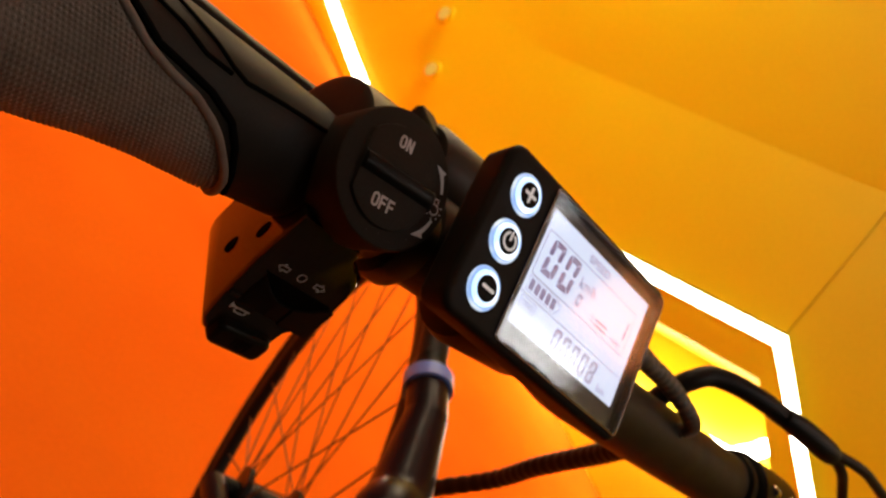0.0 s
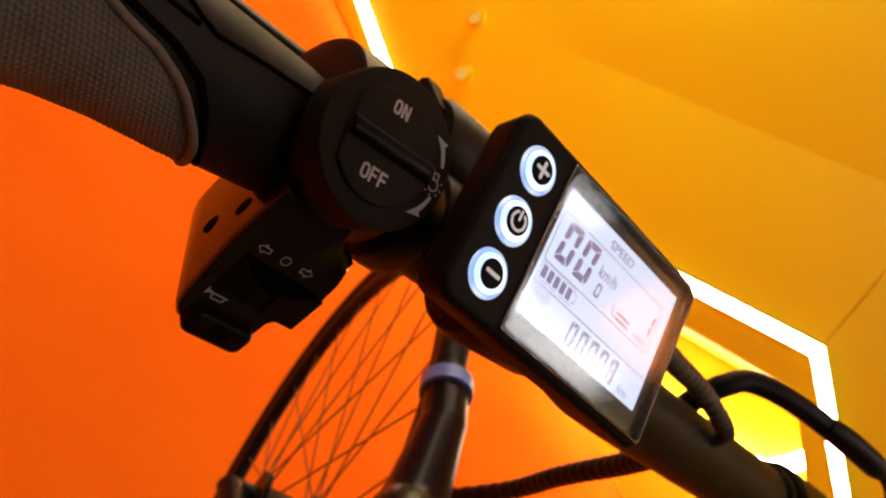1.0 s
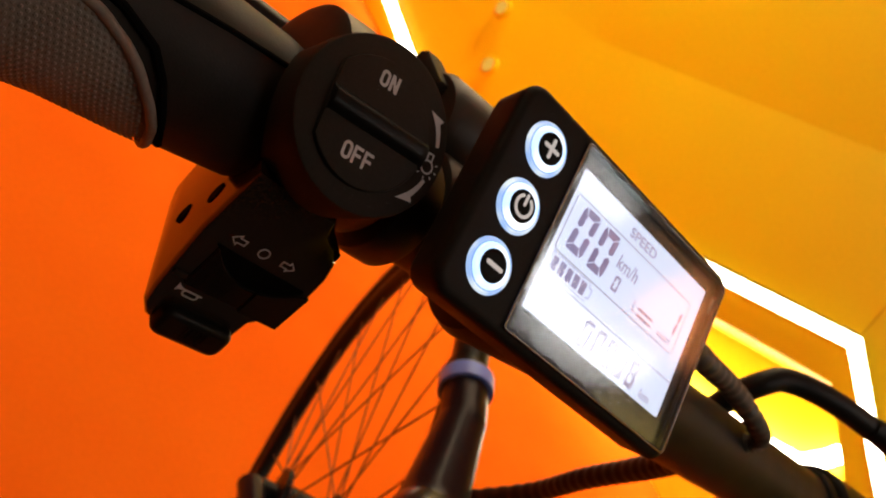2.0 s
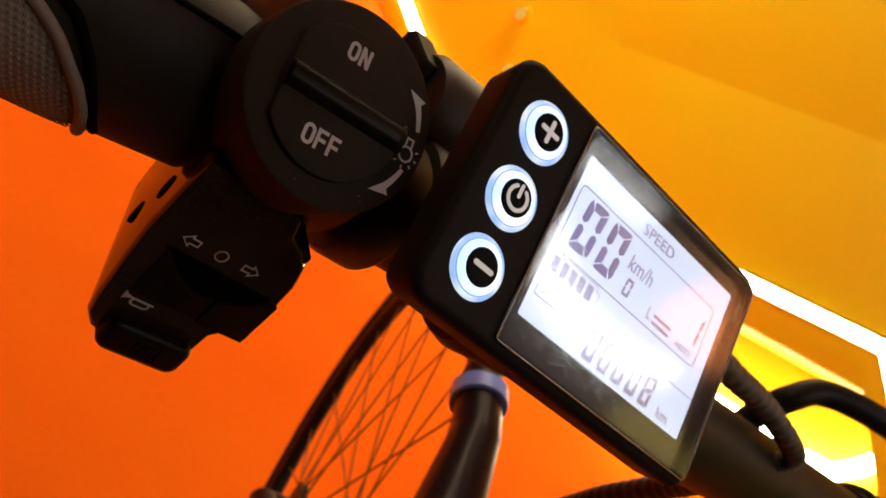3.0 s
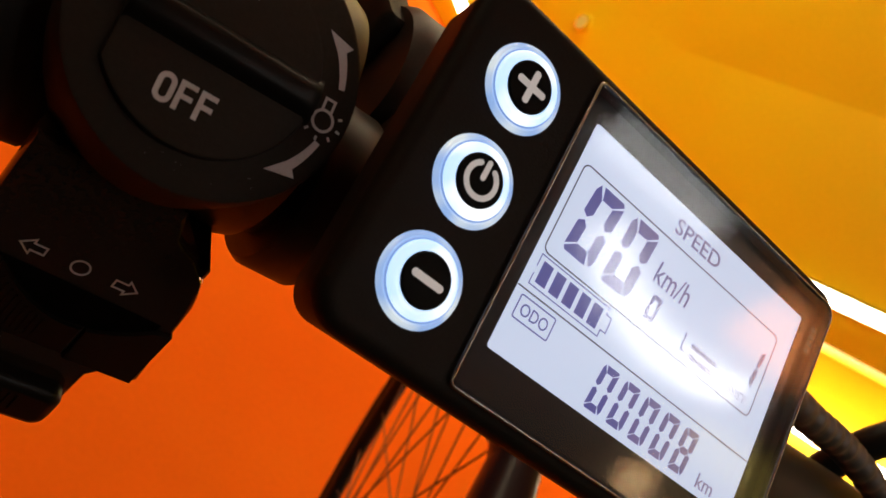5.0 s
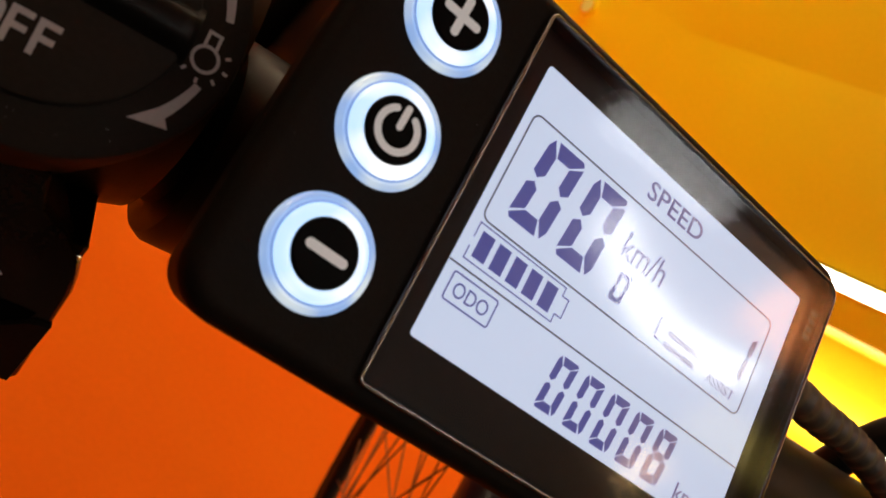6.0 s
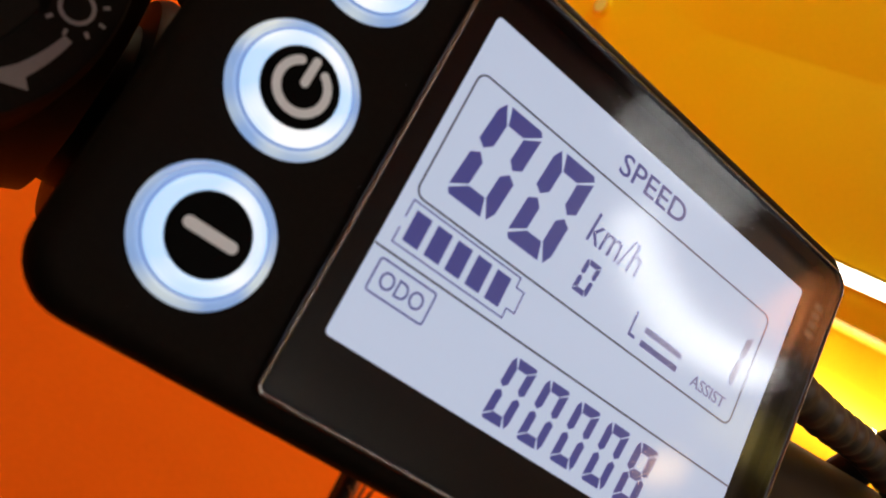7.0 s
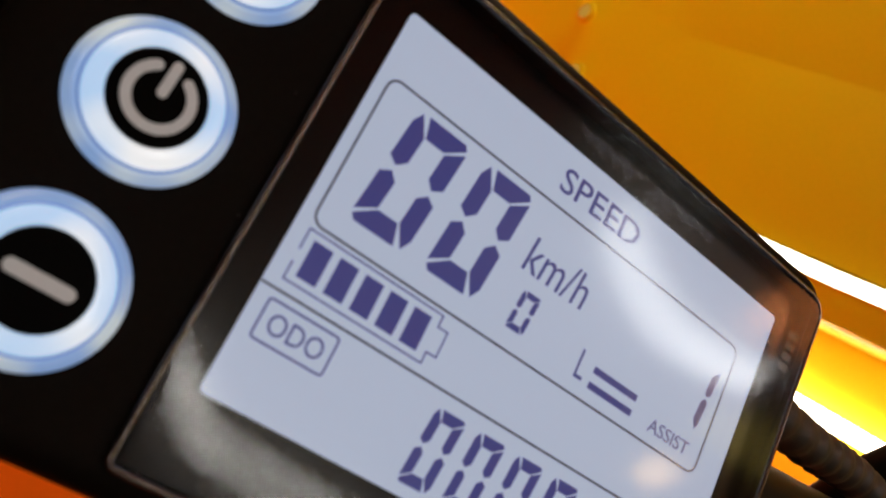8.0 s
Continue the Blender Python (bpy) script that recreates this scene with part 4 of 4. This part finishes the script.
    ink("lettering", writing("km/h", 0.0342, 0.0422, 0.0068, 0.0104, z, 0.00005, slant=0.1), "blue letters km/h")
    ink("lettering", writing("ODO", 0.0156, 0.0208, -0.0101, -0.0083, z, 0.00005), "blue word ODO")
    ink("lettering", writing("km", 0.0582, 0.0622, -0.0152, -0.0129, z, 0.00005), "blue letters km")
    ink("lettering", writing("L", 0.0445, 0.0456, 0.0010, 0.0039, z, 0.00005), "blue letter L")
    ink("lettering", writing("ASSIST", 0.0556, 0.0618, 0.00065, 0.00205, z, 0.00005), "blue word ASSIST")
    for y in (2.75, 1.15):
        ink("level_bar", prism([(46.6 * MM, (y - 0.35) * MM), (52.9 * MM, (y - 0.35) * MM), (52.9 * MM, (y + 0.35) * MM), (46.6 * MM, (y + 0.35) * MM)], z, z + 0.00005))
    for i in range(5):
        x = 15.7 + i * 2.66
        ink("battery_bar", prism([(x * MM, -0.00505), ((x + 1.9) * MM, -0.00505), ((x + 1.9) * MM, -0.00175), (x * MM, -0.00175)], z, z + 0.00005))
    # thin lines
    box = [(x, y) for x, y, _ in rrect(0.01465, 0.0637, -0.0006, 0.0141, 0.0011, 0, 5)]
    ink("frame_line", stroke(box, 0.00022, z, z + 0.00004, closed=True), "", INKLINE)
    ink("divider_line", stroke([(0.0135, -0.0067), (0.0673, -0.0067)], 0.00022, z, z + 0.00004), "", INKLINE)
    ink("odometer_frame", stroke([(x, y) for x, y, _ in rrect(0.0148, 0.0216, -0.0109, -0.0075, 0.0003, 0, 3)], 0.0002, z, z + 0.00004, closed=True), "", INK)
    ink("battery_outline", stroke([(0.0149, -0.0030), (0.0149, -0.0011), (0.0292, -0.0011), (0.0292, -0.0022), (0.0303, -0.0022), (0.0303, -0.0046), (0.0292, -0.0046), (0.0292, -0.0057), (0.0149, -0.0057), (0.0149, -0.0041)],
                                  0.00016, z, z + 0.00004), "", INK)
    bm = block(0.0106, 0.0723, -0.0231, 0.0241, (0.002, 0.0006, 0.0006, 0.0011), [(-0.00150, 0.0), (0.00035, 0.0), (0.00060, 0.00030)], 4)
    # the cover is dished very slightly towards its middle
    for k in range(1, 26):
        bmesh.ops.bisect_plane(bm, geom=bm.verts[:] + bm.edges[:] + bm.faces[:], plane_co=(0, -0.0231 + 0.0472 * k / 26, 0), plane_no=(0, 1, 0))
    for v in bm.verts:
        if v.co.z > 0.0002:
            v.co.z += 0.5 * 0.70 * v.co.y ** 2
    pane = part("cover_glass", bm, GLASS, d, "clear smudged cover glass", smooth=0)
    pane.visible_shadow = False
    # maker's mark as plain bars
    for i in range(4):
        y = 14.6 + i * 1.25
        part("mark", prism([(0.0691, y * MM), (0.0706, y * MM), (0.0706, (y + 0.85) * MM), (0.0691, (y + 0.85) * MM)], 0.00013, 0.00018), GREYRUBBER, d, "plain grey bar", smooth=0)
    # buttons
    for name, yy in (("plus", 0.0150), ("power", 0.0), ("minus", -0.0148)):
        b = part("button", lathe([(0.0063, -0.0012), (0.0062, -0.0001), (0.0060, 0.0003), (0.0056, 0.0005), (0.0053, 0.0004), (0.0051, 0.0002)], 56, (0, yy, 0), (True, False)), RING, d, "glowing blue-white button ring")
        part("core", lathe([(0.00512, 0.0001), (0.00500, 0.0008), (0.0048, 0.0011), (0.0042, 0.0013), (0.0037, 0.0013), (0.0036, 0.0012)], 56, (0, yy, 0)), RINGIN, b, "bright white inner ring")
        part("groove", lathe([(0.00528, 0.00020), (0.00526, 0.00052), (0.00514, 0.00062), (0.00502, 0.00052)], 56, (0, yy, 0), (False, False)), RINGDIM, b, "deep blue groove in the ring")
        part("cap", lathe([(0.00362, 0.0009), (0.0036, 0.0014), (0.0034, 0.0016), (0.0005, 0.00165)], 48, (0, yy, 0)), CAP, b, "black button cap")
        zz = 0.00166
        if name == "minus":
            bm = block(-0.0025, 0.0025, yy - 0.00052, yy + 0.00052, 0.0005, [(zz, 0), (zz + 0.00008, 0)], 4)
        elif name == "plus":
            bm = block(-0.0025, 0.0025, yy - 0.0005, yy + 0.0005, 0.00045, [(zz, 0), (zz + 0.00008, 0)], 4)
            up = rrect(-0.0005, 0.0005, yy - 0.0025, yy + 0.0025, 0.00045, 0, 4)
            prism([(x, y) for x, y, _ in up], zz, zz + 0.00009, bm)
        else:
            bm = stroke(arc(0, yy, 0.0023, 122, 418, 28), 0.00078, zz, zz + 0.00008)
            stroke([(0, yy + 0.0004), (0, yy + 0.0026)], 0.00078, zz, zz + 0.00008, bm)
            for ex, ey in ((0, yy + 0.0004), (0, yy + 0.0026), arc(0, yy, 0.0023, 122, 418, 1)[0], arc(0, yy, 0.0023, 122, 418, 1)[1]):
                prism(arc(ex, ey, 0.00039, 0, 360, 14)[:-1], zz, zz + 0.000085, bm)
        part("symbol", bm, PRINTLIT, b, "backlit pale %s symbol" % name)
    # mount under the case
    to_face = FACE.inverted() @ BAR
    bm = along([(0.062, 0.0125), (0.0635, 0.0180), (0.068, 0.0195), (0.100, 0.0185), (0.108, 0.0165), (0.112, 0.0120)], 48, (0.0048, -0.0115))
    bmesh.ops.transform(bm, matrix=to_face, verts=bm.verts)
    part("mount_clamp", bm, SATIN, d, "black bar clamp under the case")
    part("mount_neck", block(0.012, 0.050, -0.016, 0.016, 0.006, [(-0.030, 0.004), (-0.022, 0.0), (-0.0145, -0.002)]), SATIN, d)


display()


# ---------------------------------------------------------------- cables
def cables():
    def cable(name, pts, r, mat, label):
        solid(name, tube([(x * MM, y * MM, z * MM) for x, y, z in pts], r, 16, 32 if callable(r) else 10), mat, BAR, label, "cable", group="handlebar cables")

    ribs = lambda s: 0.0042 - 0.0010 * s + (0.00028 if math.sin(s * 150) > 0 else -0.00022)
    cable("display_cable", [(128, 4, 12), (159.5, 0.7, 8.5), (183, 0.3, 6.8), (204, -5.6, 3.4), (212.5, -6.8, -1.0), (210, -2, -11)], ribs, GREYCABLE, "grey ribbed cable leaving the display")
    cable("brake_cable", [(213, 14, -17), (212.5, 14, -3), (215.5, 13.5, 10), (225, 13.2, 18.5), (245, 3.6, 26.5), (284.2, -14.7, 34.0)], 0.0048, CABLE, "thick black cable looping over the handlebar")
    cable("brake_cable", [(284.2, -14.7, 34.0), (310, -22, 40), (331.3, -26.6, 40), (400, -40, 34)], 0.0026, CABLE, "thin black cable splitting from the loop")
    cable("brake_cable", [(284.2, -14.7, 34.0), (305, -20, 33), (328.4, -21.9, 25), (380, -30, 0)], 0.0026, CABLE, "thin black cable splitting from the loop")
    cable("cable_wrap", [(258, -4.0, 30.0), (272, -9.8, 32.6), (284.2, -14.7, 34.0), (293, -17.8, 34.6)], lambda s: 0.0056 - 0.0012 * (2 * s - 1) ** 4, CABLE, "black wrap where the handlebar cables split")
    cable("spiral_cable", [(250, 20, -34), (279.1, 43.6, -68.0), (306.3, 72.3, -112.7), (331.3, 98.4, -160.4), (334.3, 132.9, -231.9)], lambda s: 0.0058 + 0.0004 * math.sin(s * 170), CABLE, "black spiral-wrapped cable below the handlebar")


cables()
